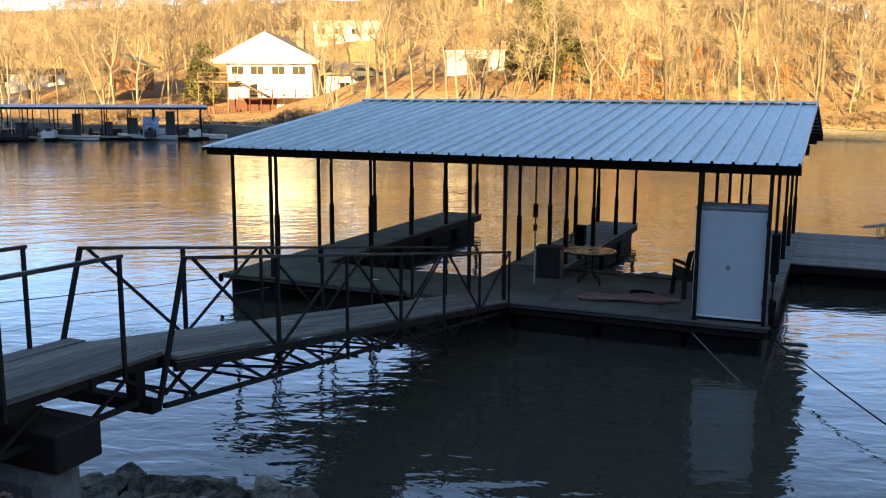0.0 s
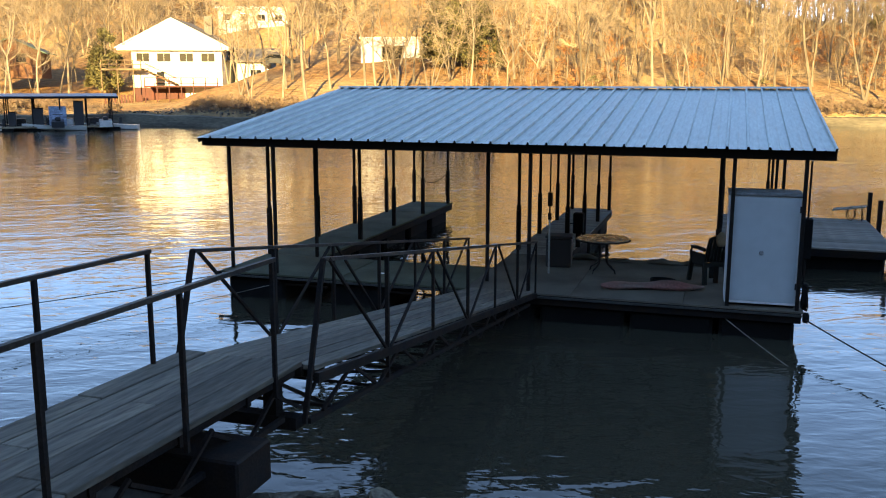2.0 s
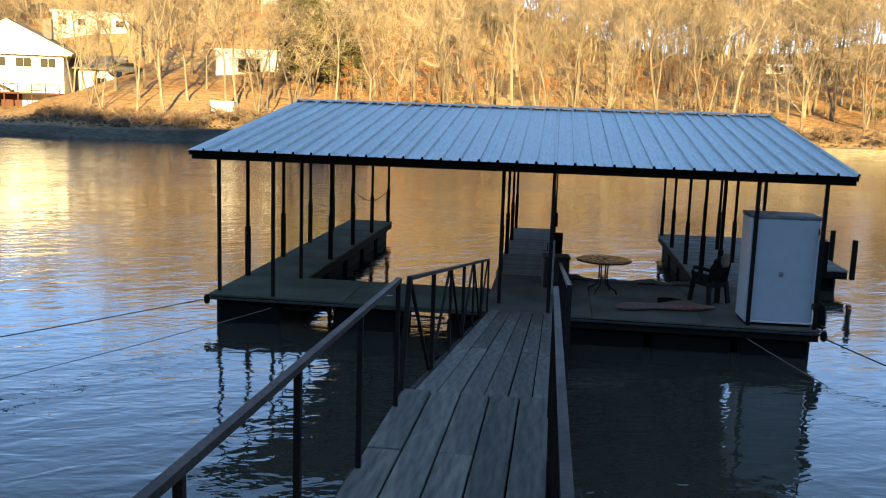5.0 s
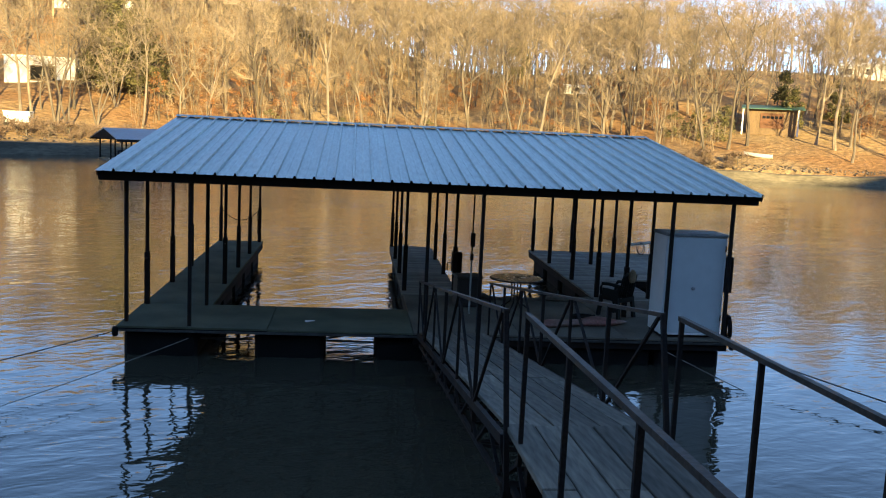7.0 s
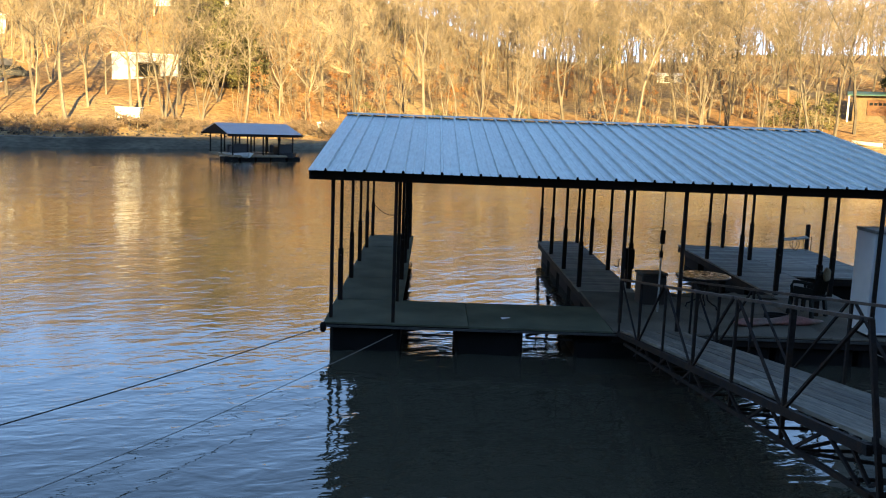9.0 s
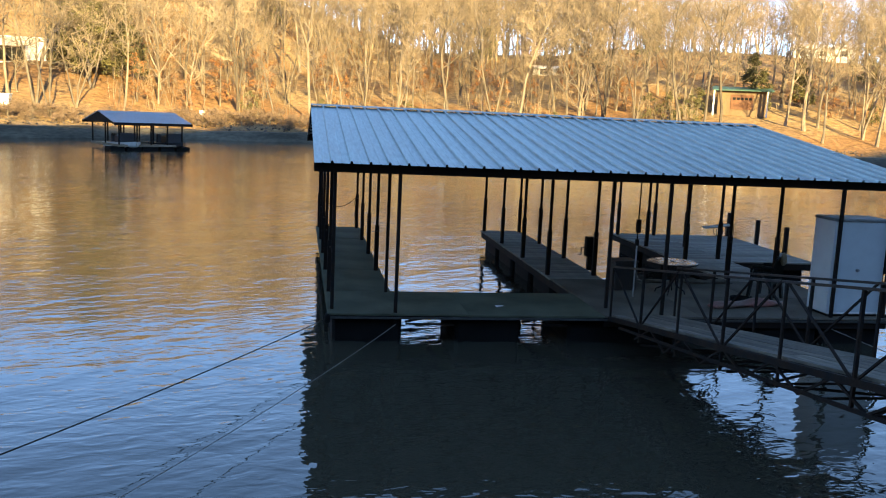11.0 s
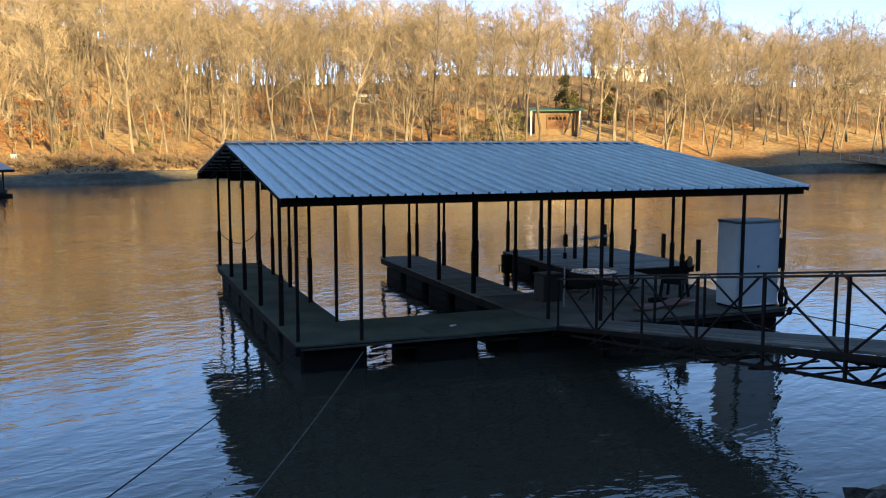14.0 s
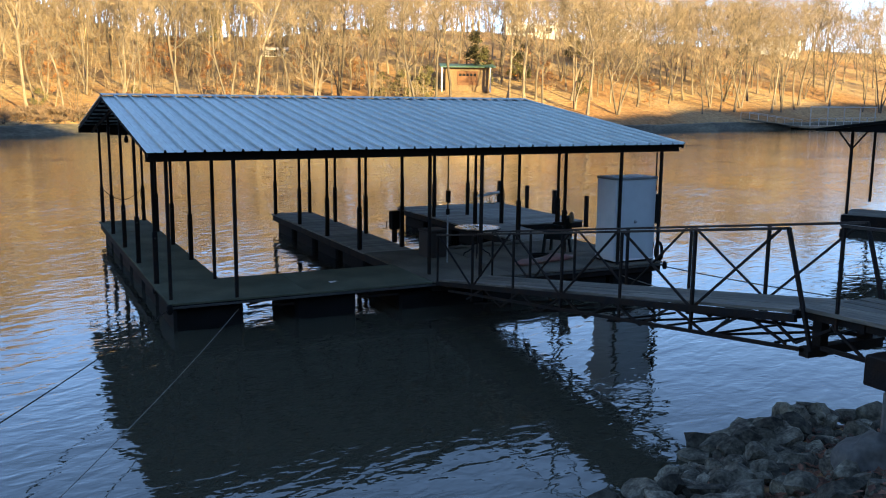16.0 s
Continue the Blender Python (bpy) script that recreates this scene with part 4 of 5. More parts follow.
BLUEROOF = material("grey_blue_roof_far", (0.33, 0.36, 0.40), 0.45, 0.3, 0.15, .7, 8, 0.02)
HULLW = material("white_hull", (0.62, 0.60, 0.56), 0.35, 0, 0.1, 1, 10, 0)
HULLD = material("dark_hull", (0.03, 0.03, 0.035), 0.35, 0, 0.2, 1, 10, 0)
HULLR = material("pink_red_hull", (0.35, 0.12, 0.12), 0.4, 0, 0.2, 1, 10, 0)


def boat(name, label, x, y, turn, length, beam, mat, z=0.0, cover=None, group="boats across the lake"):
    ob = thing(name, label, "boat", pose(x, y, z, 0, 0, turn), group)
    v, f, n, m_ = [], [], 7, 10
    for i in range(m_ + 1):
        t = i / m_
        w = beam / 2 * (1 - max(0, (t - .55) / .45) ** 2 * .97)
        for k in range(n):
            a = math.pi * k / (n - 1)
            v.append((-w * math.cos(a), length * (t - .5), 0.42 + 0.22 * t * t - (0.55 * math.sin(a) ** .6 if 0 < k < n - 1 else 0) * (1 - .35 * t * t)))
    for i in range(m_):
        for k in range(n - 1):
            f.append((i * n + k, i * n + k + 1, (i + 1) * n + k + 1, (i + 1) * n + k))
        f.append(((i + 1) * n, (i + 1) * n + n - 1, i * n + n - 1, i * n))
    f += [tuple(range(n))[::-1]]
    part("hull", Shape().add(v, f), mat, ob, smooth=False)
    if cover:
        part("console", Shape().box(-beam * .3, -length * .15, .45, beam * .3, length * .1, 1.0, .06), cover, ob)
        part("motor", Shape().box(-.18, -length * .5 - .3, .1, .18, -length * .5 - .02, 1.05, .06), HULLD, ob)
        part("windscreen", Shape().box(-beam * .32, length * .1 + .01, .5, beam * .32, length * .12 + .01, 1.2, .01), HULLD, ob)
    return ob


small_dock("long covered dock with low blue-grey roof on the far shore", -50.5, 46.9, 40, 19.5, 6.0, 2.95, 9, BLUEROOF, 0.22)
boat("pontoon_boat", "white pontoon boat moored under the far dock", -52.5, 46.6, 130, 5.0, 2.2, HULLW, cover=HULLD)
boat("motorboat", "white motorboat with dark motor at the far dock", -47.2, 50.6, 130, 5.2, 2.1, HULLW, cover=HULLD)
boat("motorboat", "dark motorboat moored under the far dock", -56.5, 42.5, 130, 4.8, 2.0, HULLD, cover=HULLD)
boat("jet_ski", "small pink and white watercraft beside the far dock", -46.6, 51.6, 130, 3.0, 1.2, HULLR, cover=HULLW)
boat("rowing_boat", "small flat boat moored near the far bank", -43.6, 54.4, 118, 3.6, 1.5, HULLW)
for k, (dx, hh, ww) in enumerate(((-1.5, 1.9, .7), (3.2, 1.5, .9), (6.5, 2.1, .8), (1.2, 1.2, .6), (-6.0, 1.1, 1.0))):
    a = radians(40)
    t = thing("dock_box", "dark covered box standing on the far dock", "box", pose(-50.2 + dx * math.cos(a) - .7 * math.sin(a), 47.2 + dx * math.sin(a) + .7 * math.cos(a), .4, 0, 0, 40), "boxes on the far dock")
    part("body", Shape().box(-ww / 2, -.3, 0, ww / 2, .3, hh, .03), HULLD, t)
    part("top", Shape().box(-ww / 2 - .04, -.34, hh + .002, ww / 2 + .04, .34, hh + .06, .02), FLOATM, t)
for k, dx in enumerate((-8, -3.6, 4.8, 8.6)):
    a = radians(40)
    t = thing("jet_ski", "dark watercraft with pale seat on a float", "watercraft", pose(-50.2 + dx * math.cos(a) + 1.0 * math.sin(a), 47.2 + dx * math.sin(a) - 1.0 * math.cos(a), .25, 0, 0, 40 + 90), "boats across the lake")
    part("hull", Shape().prism([(-1.3, .1), (1.3, .1), (1.6, .55), (.5, .75), (-1.4, .6)], -.5, .5), HULLW if k % 2 else HULLD, t)
    part("saddle", Shape().box(-.9, -.22, .66, .4, .22, .98, .08), HULLD, t)
    part("handlebar", Shape().bar((.5, -.4, 1.15), (.5, .4, 1.15), .07), HULLD, t)
pan = thing("tilted_panel", "pale blue and white panel propped on the far dock", "panel", pose(-46.2, 49.9, .45, 0, 0, 40))
part("sheet", Shape().box(-.7, -.04, 0, .7, .04, 1.8, .02), material("pale_blue_tarp", (0.26, 0.31, 0.40), .6, 0, .45, 2.2, 9, .05, tint=(0.10, 0.13, 0.2)), pan, m=pose(0, 0, 0, -24, 0, 0))
part("prop", Shape().bar((.3, 1.0, 0), (.3, .62, 1.5), .06), STEEL, pan)
for k, (dx, dark) in enumerate(((-7.2, 1), (-2.6, 0), (1.9, 1), (5.8, 1), (8.0, 0))):
    a = radians(40)
    boat("motorboat", "dark covered motorboat in a slip of the far dock" if dark else "pale motorboat in a slip of the far dock", -50.5 + dx * math.cos(a) - 2.9 * math.sin(a), 46.9 + dx * math.sin(a) + 2.9 * math.cos(a), 130, 4.6, 1.9, HULLD if dark else HULLW, cover=HULLD)
frm = thing("boat_hoist", "white metal hoist standing on the far dock", "hoist", pose(-57.2, 42.4, 0.4, 0, 0, 40), "docks across the lake")
for k in range(4):
    part("upright", Shape().bar((k * .7, 1.0, 0), (k * .7, 1.0, 3.4 if k in (0, 3) else 3.2), 0.07), WHITE_TRIM, frm)
part("top_bar", Shape().bar((0, 1.0, 3.2), (2.1, 1.0, 3.2), 0.06), WHITE_TRIM, frm)

small_dock("small covered dock with dark grey roof near the far bank", -11.2, 54.6, 32, 5.0, 5.4, 2.0, 4, BLUEROOF, 0.75)
boat("motorboat", "white runabout moored in the small far dock", -13.2, 55.2, 212, 4.2, 1.9, HULLW, cover=HULLD)
boat("motorboat", "dark runabout moored at the small far dock", -10.2, 57.2, 212, 4.2, 1.9, HULLD, cover=HULLD)
boat("rowing_boat", "overturned pale rowing boat on the far bank", 47.2, 80.3, 62, 3.0, 1.3, HULLW, z=float(height(47.2, 80.3)) - .05)

# the neighbouring dock, of which the corner shows
nd = thing("neighbour_dock", "dark covered dock with braced posts and low roof", "boat dock", pose(21.3, 4.8, 0, 0, 0, -60))
part("deck", Shape().box(0, 0, 0.25, 9, 1.8, 0.42, 0.01), PLANKX, nd)
part("deck", Shape().box(4.2, 1.81, 0.25, 5.7, 9, 0.418, 0.01), PLANKX, nd)
for k in range(4):
    part("float", Shape().box(.1 + 2.3 * k, .15, -.3, 1.9 + 2.3 * k, 1.6, .248, .05), FLOATM, nd)
part("rim", Shape().box(-.03, -.05, .04, 9, -.002, .40, .01), STEEL, nd)
for x in (0.1, 1.75, 4.5, 8.8):
    for y in (0.1, 4.5, 8.8):
        if y > 1 and x > 2:
            continue
        p = part("post", Shape().bar((x, y, .42), (x, y, 3.05), 0.085), STEEL, nd)
        if y < 1:
            part("knee_brace", Shape().bar((x, y + .02, 2.45), (x - .42, y + .02, 3.0), 0.05), STEEL, p)
            part("knee_brace", Shape().bar((x, y + .02, 2.45), (x + .42, y + .02, 3.0), 0.05), STEEL, p)
rf = Shape()
pr = [(-0.8, 3.08), (5.0, 3.95), (10.8, 3.08), (10.8, 3.0), (5.0, 3.86), (-.8, 3.0)]
rf.add([(xx, yy, zz) for yy in (-.9, 10) for xx, zz in pr], [tuple(range(6))[::-1], tuple(range(6, 12))] + [(k, (k + 1) % 6, (k + 1) % 6 + 6, k + 6) for k in range(6)])
part("roof", rf, DARK, nd, "dark shingled roof")
part("gable", Shape().prism([(-.75, 3.0), (10.75, 3.0), (5.0, 3.85)], -.8, -.76), DARK, nd)
sign = thing("sign_board", "small black board fixed to a dock post", "sign", pose(22.0, 3.1, 2.0, 0, 0, -54))
part("board", Shape().box(-.28, -.02, 0, .28, .02, .38, .01), FLOATM, sign)
life = thing("life_ring", "red ring buoy hung on the neighbouring dock", "life ring", pose(22.25, 2.75, 1.05, 90, 0, -54))
part("ring", Shape().sweep([(.28 * math.cos(a), .28 * math.sin(a), 0) for a in [2 * math.pi * k / 24 for k in range(25)]], .085, 8, False), material("red_buoy", (0.45, 0.05, 0.04), .5, 0, .2, 3, 20, .05), life, smooth=True)

# fishing dock with rails by the far right bank
PALE = material("pale_rail", (0.45, 0.42, 0.38), .6, .2, .2, 1, 10, 0)
fd = thing("fishing_dock", "pale railed fishing dock with gangway at the far bank", "dock", pose(104.5, 80.5, 0, 0, 0, 12))
part("deck", Shape().box(0, 0, .2, 20, 5, .5, .02), FARW, fd)
part("float", Shape().box(.2, .2, -.3, 19.8, 4.8, .198, .05), FLOATM, fd)
for k in range(9):
    part("upright", Shape().bar((.1 + 2.4 * k, .1, .5), (.1 + 2.4 * k, .1, 3.3 if k % 2 == 0 else 1.7), .12), PALE, fd)
part("rail", Shape().bar((0, .1, 1.65), (19.8, .1, 1.65), .08), PALE, fd)
part("rail", Shape().bar((0, .1, 1.1), (19.8, .1, 1.1), .06), PALE, fd)
part("top_rail", Shape().bar((0, .1, 3.3), (19.8, .1, 3.3), .14), PALE, fd)
part("gangway", Shape().bar((-.05, 2, .45), (-9, 5, 1.5), 1.4, .12), FARW, fd)
for s_ in (-.7, .7):
    part("gangway_rail", Shape().bar((-.05, 2 + s_, 1.4), (-9, 5 + s_, 2.5), .06), PALE, fd)
    for k in range(7):
        t = k / 6
        part("gangway_post", Shape().bar((-.05 - 8.9 * t, 2 + 3 * t + s_, .5 + 1.05 * t), (-.05 - 8.9 * t, 2 + 3 * t + s_, 1.42 + 1.08 * t), .05), PALE, fd)

# ---------------- houses ----------------
SIDING = material("white_siding", (0.62, 0.62, 0.61), .6, 0, .08, .5, 8, 0.02)
ROOFG = material("grey_shingle", (0.17, 0.15, 0.125), .9, 0, .25, 1.2, 20, .2)
ROOFW = material("white_roof_edge", (0.8, 0.79, 0.77), .6, 0, .06, 1, 10, .02)
GREENR = material("green_metal_roof", (0.06, 0.14, 0.10), .5, .1, .25, 1, 12, .02)
REDW = material("dark_red_stain", (0.085, 0.026, 0.02), .8, 0, .3, 1, 15, .1)
WOODT = material("tan_boards", (0.17, 0.115, 0.066), .85, 0, .25, 1.2, 12, .1, stretch=(1, 1, .2))
BROWNW = material("brown_boards", (0.16, 0.075, 0.04), .85, 0, .3, 1.2, 12, .1)
GLASS = bpy.data.materials.new("window_glass")
GLASS.use_nodes = True
_b = GLASS.node_tree.nodes["Principled BSDF"]
_b.inputs["Base Color"].default_value, _b.inputs["Roughness"].default_value = (0.02, 0.022, 0.025, 1), 0.05


# the tan of sunlit surroundings mirrored in the glass, put into the pane colour
TAN_PANE = material("tan_reflection_pane", (0.016, 0.013, 0.008), .5, 0, .4, 1.5, 10, 0, spec=.15)


def window(parent, x, y, z, w, h, mat=None, mull=1, panes=None):
    """A framed window on a wall facing -y; its panes sit behind the frame."""
    fr = Shape()
    t = 0.09
    for a in ((x - w / 2 - t, z - h / 2 - t, x + w / 2 + t, z - h / 2), (x - w / 2 - t, z + h / 2, x + w / 2 + t, z + h / 2 + t), (x - w / 2 - t, z - h / 2, x - w / 2, z + h / 2), (x + w / 2, z - h / 2, x + w / 2 + t, z + h / 2)):
        fr.box(a[0], y - .07, a[1], a[2], y - .005, a[3])
    ob = part("window", fr, mat or WHITE_TRIM, parent)
    n = mull + 1
    for k in range(n):
        a = x - w / 2 + w * k / n
        part("pane", Shape().box(a + .02, y - .03, z - h / 2 + .002, a + w / n - .02, y - .008, z + h / 2 - .002), panes or GLASS, ob)
    part("sill", Shape().box(x - w / 2 - .15, y - .13, z - h / 2 - t - .06, x + w / 2 + .15, y - .005, z - h / 2 - t - .002), mat or WHITE_TRIM, ob)
    return ob


def gable_roof(parent, x0, x1, y0, y1, z, rise, mat, over=.5, along="y"):
    """A gabled roof whose ridge runs along the axis."""
    t = .16
    s = Shape()
    if along == "y":
        pr = [(x0 - over, z - rise * over / ((x1 - x0) / 2)), ((x0 + x1) / 2, z + rise), (x1 + over, z - rise * over / ((x1 - x0) / 2))]
        out = pr + [(x, zz - t) for x, zz in reversed(pr)]
        s.prism(out, y0 - over, y1 + over)
    else:
        pr = [(y0 - over, z - rise * over / ((y1 - y0) / 2)), ((y0 + y1) / 2, z + rise), (y1 + over, z - rise * over / ((y1 - y0) / 2))]
        out = pr + [(y, zz - t) for y, zz in reversed(pr)]
        n = 6
        s.add([(xx, yy, zz) for xx in (x0 - over, x1 + over) for yy, zz in out], [tuple(range(n))[::-1], tuple(range(n, 2 * n))] + [(k, (k + 1) % n, (k + 1) % n + n, k + n) for k in range(n)])
    return part("roof", s, mat, parent)


# the white gabled house
hz = 2.2
house = thing("house", "white two-storey gabled house with decks above the lake", "house", pose(-58.6, 86.0, hz, 0, 0, 21), "houses on the hillside")
s = Shape()
s.prism([(-5.3, -1.0), (5.9, -1.0), (5.9, 6.75), (0, 9.85), (-5.3, 6.95)], 0, 11)
part("wall", s, SIDING, house)
r = gable_roof(house, -6.4, 6.4, 0, 11, 6.8, 3.25, ROOFG, .75)
for sx in (-1, 1):
    part("bargeboard", Shape().bar((sx * 7.15, -.78, 6.28), (0, -.78, 9.95), .08, .34, up=(0, 1, 0)), ROOFW, r)
part("chimney", Shape().box(2.9, 5, 8.2, 3.9, 6, 10.6, .03), CONC, r)
part("pediment", Shape().prism([(-6.9, 6.2), (6.9, 6.2), (6.9, 6.42), (0, 9.86), (-6.9, 6.42)], -.74, -.04), SIDING, house, "white boarded gable")
part("trim", Shape().box(-6.92, -.80, 6.02, 6.92, -.02, 6.19), ROOFW, house)
for x, w in ((-3.9, 1.6), (-1.3, 1.7), (1.5, 1.7), (4.2, 1.7)):
    window(house, x, 0, 5.15, w, 1.05, mull=1, panes=TAN_PANE)
window(house, -1.8, 0, 2.4, 1.0, 1.9, mull=0)
low = part("lower_deck", Shape().box(-3.2, -3.0, 1.45, 5.9, -.02, 1.65, .02), REDW, house, "dark red stained lower deck")
for k in range(7):
    x = -3.1 + 1.48 * k
    part("deck_post", Shape().bar((x, -2.9, -1.2), (x, -2.9, 2.6), .12), REDW, low)
part("deck_rail", Shape().bar((-3.15, -2.9, 2.6), (5.85, -2.9, 2.6), .1, .1), REDW, low)
part("deck_rail", Shape().bar((-3.15, -2.9, 2.1), (5.85, -2.9, 2.1), .06, .06), REDW, low)
up_ = part("balcony", Shape().box(-8.6, -2.2, 3.5, -3.6, -.02, 3.75, .02), WOODT, house, "pale wooden balcony")
for k in range(6):
    x = -8.5 + .97 * k
    part("balcony_post", Shape().bar((x, -2.1, -.8 if k % 2 == 0 else 3.7), (x, -2.1, 4.75), .12), WOODT, up_)
for z in (4.75, 4.25):
    part("balcony_rail", Shape().bar((-8.55, -2.1, z), (-3.65, -2.1, z), .09, .09), WOODT, up_)
# added panel that darkens the lower left of the house wall
part("wall_darkener", Shape().box(-5.35, -.06, -1.0, 1.2, -.003, 1.42), REDW, house, "dark red panel added over the lower wall")
stair = part("stair", Shape().bar((-3.5, -1.2, 3.6), (0.6, -1.2, 1.7), .08, .28), WOODT, house, "pale outside stair")
part("stair_rail", Shape().bar((-3.5, -1.7, 4.5), (0.6, -1.7, 2.6), .06, .08), WOODT, stair)
for k in range(9):
    part("tread", Shape().box(-3.4 + .45 * k, -1.75, 3.48 - .21 * k, -3.05 + .45 * k, -1.25, 3.53 - .21 * k), WOODT, stair)
for k in range(12):
    part("lattice_slat", Shape().box(-8.4 + .4 * k, -1.9, -1.0, -8.18 + .4 * k, -1.84, .5), REDW, house, "dark red slat under the balcony")
ax = part("annex", Shape().box(7.0, 4.0, -.5, 11.5, 10, 5.1), SIDING, house, "lower white wing")
gable_roof(house, 6.2, 12.0, 3.6, 10.2, 5.1, 1.5, ROOFG, .5, "x")
window(house, 9.6, 4.0, 3.1, 1.4, 1.2)

# the white box-shaped house
wz = 5.9
white = thing("house", "small white flat-roofed house among bare trees", "house", pose(-32.6, 94.2, wz, 0, 0, 8), "houses on the hillside")
part("wall", Shape().box(-3.8, 0, -1.2, 3.8, 6.5, 3.85), SIDING, white)
part("roof", Shape().box(-3.95, -.15, 3.852, 3.95, 6.65, 4.02, .03), ROOFW, white)
window(white, .3, 0, 2.1, 2.6, 1.5, WOODT, 1, TAN_PANE)
pch = part("porch", Shape().box(3.82, 1.0, .1, 6.2, 4, .3), WOODT, white)
for x in (4.2, 5.1, 6.1):
    part("porch_post", Shape().bar((x, 1.1, -.8), (x, 1.1, 2.6), .16), WHITE_TRIM, pch)
part("porch_roof", Shape().bar((3.84, 2.5, 2.95), (6.5, 2.5, 2.45), 3.4, .12, up=(0, 0, 1)), ROOFW, pch)

# the white boxes near the far waterline
for x, y, w, h in ((-27.4, 72.2, 2.3, 1.1), (-10.2, 83.0, 1.2, .6)):
    t = thing("well_house", "low white box shed on the far bank", "shed", pose(x, y, float(height(x, y)), 0, 0, 4), "white boxes on the bank")
    part("body", Shape().box(-w / 2, 0, -.3, w / 2, 1.2, h, .02), SIDING, t)
    part("lid", Shape().box(-w / 2 - .06, -.06, h + .002, w / 2 + .06, 1.26, h + .07, .01), ROOFW, t)

# tan boathouse with a green roof
sz = 5.75
shed = thing("boathouse", "tan board boathouse with green metal roof on the slope", "shed", pose(54.6, 93.2, sz, 0, 0, -24) @ Matrix.Diagonal((1.04, .85, .76, 1)))
part("wall", Shape().box(-2.9, 0, -1.2, 2.9, 4.5, 3.0), WOODT, shed)
part("roof", Shape().add([(x, y, z + dz) for dz in (0, .14) for x, y, z in ((-3.6, -.9, 3.0), (3.5, -.9, 3.0), (3.5, 5.0, 3.75), (-3.6, 5.0, 3.75))], [(3, 2, 1, 0), (4, 5, 6, 7), (0, 1, 5, 4), (1, 2, 6, 5), (2, 3, 7, 6), (3, 0, 4, 7)]), GREENR, shed)
dr = part("door", Shape().box(-1.4, -.08, 0, 1.2, -.004, 2.4), BROWNW, shed, "wide brown door with small panes")
for k in range(5):
    part("pane", Shape().box(-1.2 + .47 * k, -.1, 1.55, -.85 + .47 * k, -.082, 1.95), GLASS, dr)
for x in (-3.4, 2.8):
    part("roof_post", Shape().bar((x, -.7, -1.2), (x, -.7, 3.0), .18), WHITE_TRIM, shed)

# the cabin with a green roof, and buildings higher up
cz = 5.0
cab = thing("cabin", "brown cabin with dark green roof among trees", "house", pose(-84.5, 86.5, cz + 1.0, 0, 0, 30) @ Matrix.Diagonal((.82, .82, .8, 1)), "houses on the hillside")
part("wall", Shape().prism([(-4.6, -1.5), (4.6, -1.5), (4.6, 3.1), (0, 5.2), (-4.6, 3.1)], 0, 8), BROWNW, cab)
gable_roof(cab, -4.9, 4.9, 0, 8, 3.05, 2.25, GREENR, .7)
part("base", Shape().box(-4.4, -.5, -1.6, -.5, -.01, .6), WOODT, cab)
for x in (-2.2, 1.5):
    window(cab, x, 0, 1.9, 1.5, 1.4, WOODT)
part("flue", Shape().lathe([(.15, 4.0), (.15, 6.9)], 8, (-3.0, 4, 0)), WHITE_TRIM, cab)


def plain_house(label, x, y, w, d, h, turn, roofm, wallm=SIDING, rise=1.2, wins=3, z=None):
    g = float(height(x, y)) if z is None else z
    o = thing("house", label, "house", pose(x, y, g, 0, 0, turn), "houses on the hillside")
    part("wall", Shape().box(-w / 2, 0, -1.5, w / 2, d, h), wallm, o)
    gable_roof(o, -w / 2, w / 2, 0, d, h + .1, rise, roofm, .5, "x")
    for k in range(wins):
        window(o, -w / 2 + w * (k + .5) / wins, 0, h * .55, min(1.3, w / wins * .5), 1.1)
    return o


plain_house("long white house high on the wooded slope", -73.0, 132.0, 12, 6, 3.5, 28, ROOFW, rise=.5, wins=4)
plain_house("pale house high among the trees", -36.0, 128.0, 11, 6, 3.0, 12, ROOFG, rise=.9)
plain_house("low white building with dull red roof by the shore", -112.0, 95.5, 11, 6, 2.2, 48, REDW, z=5.4, rise=.8)
plain_house("white house on the crest behind trees", 100.6, 152.0, 11, 7, 2.6, -35, ROOFW, rise=.7)
plain_house("white house on the crest behind trees", 123.0, 152.0, 9, 7, 2.4, -40, ROOFW, rise=.7)
plain_house("pale house on the wooded crest", 166.0, 148.0, 12, 7, 3.6, -48, ROOFG, rise=1.0)
plain_house("small white shed on the wooded hilltop", 38.0, 128.0, 3.6, 3, 1.2, -20, ROOFW, rise=.3, wins=1)


def car(label, x, y, turn, mat):
    g = float(height(x, y))
    o = thing("parked_car", label, "car", pose(x, y, g, 0, 0, turn), "parked cars")
    part("body", Shape().prism([(-2.2, .35), (2.2, .35), (2.25, .8), (1.5, .95), (.9, 1.45), (-1.2, 1.5), (-1.9, .95), (-2.25, .85)], -.85, .85), mat, o)
    part("side_glass", Shape().prism([(-1.5, .98), (1.2, .98), (.8, 1.38), (-1.1, 1.42)], -.86, .86), GLASS, o)
    for xx in (-1.4, 1.4):
        for yy in (-.8, .8):
            part("wheel", Shape().lathe([(.25, -.1), (.33, -.08), (.33, .08), (.25, .1)], 14), HULLD, o, m=pose(xx, yy, .33, 90, 0, 0))
    return o


car("dark parked car beside the white house", -47.6, 92.6, 30, HULLD)

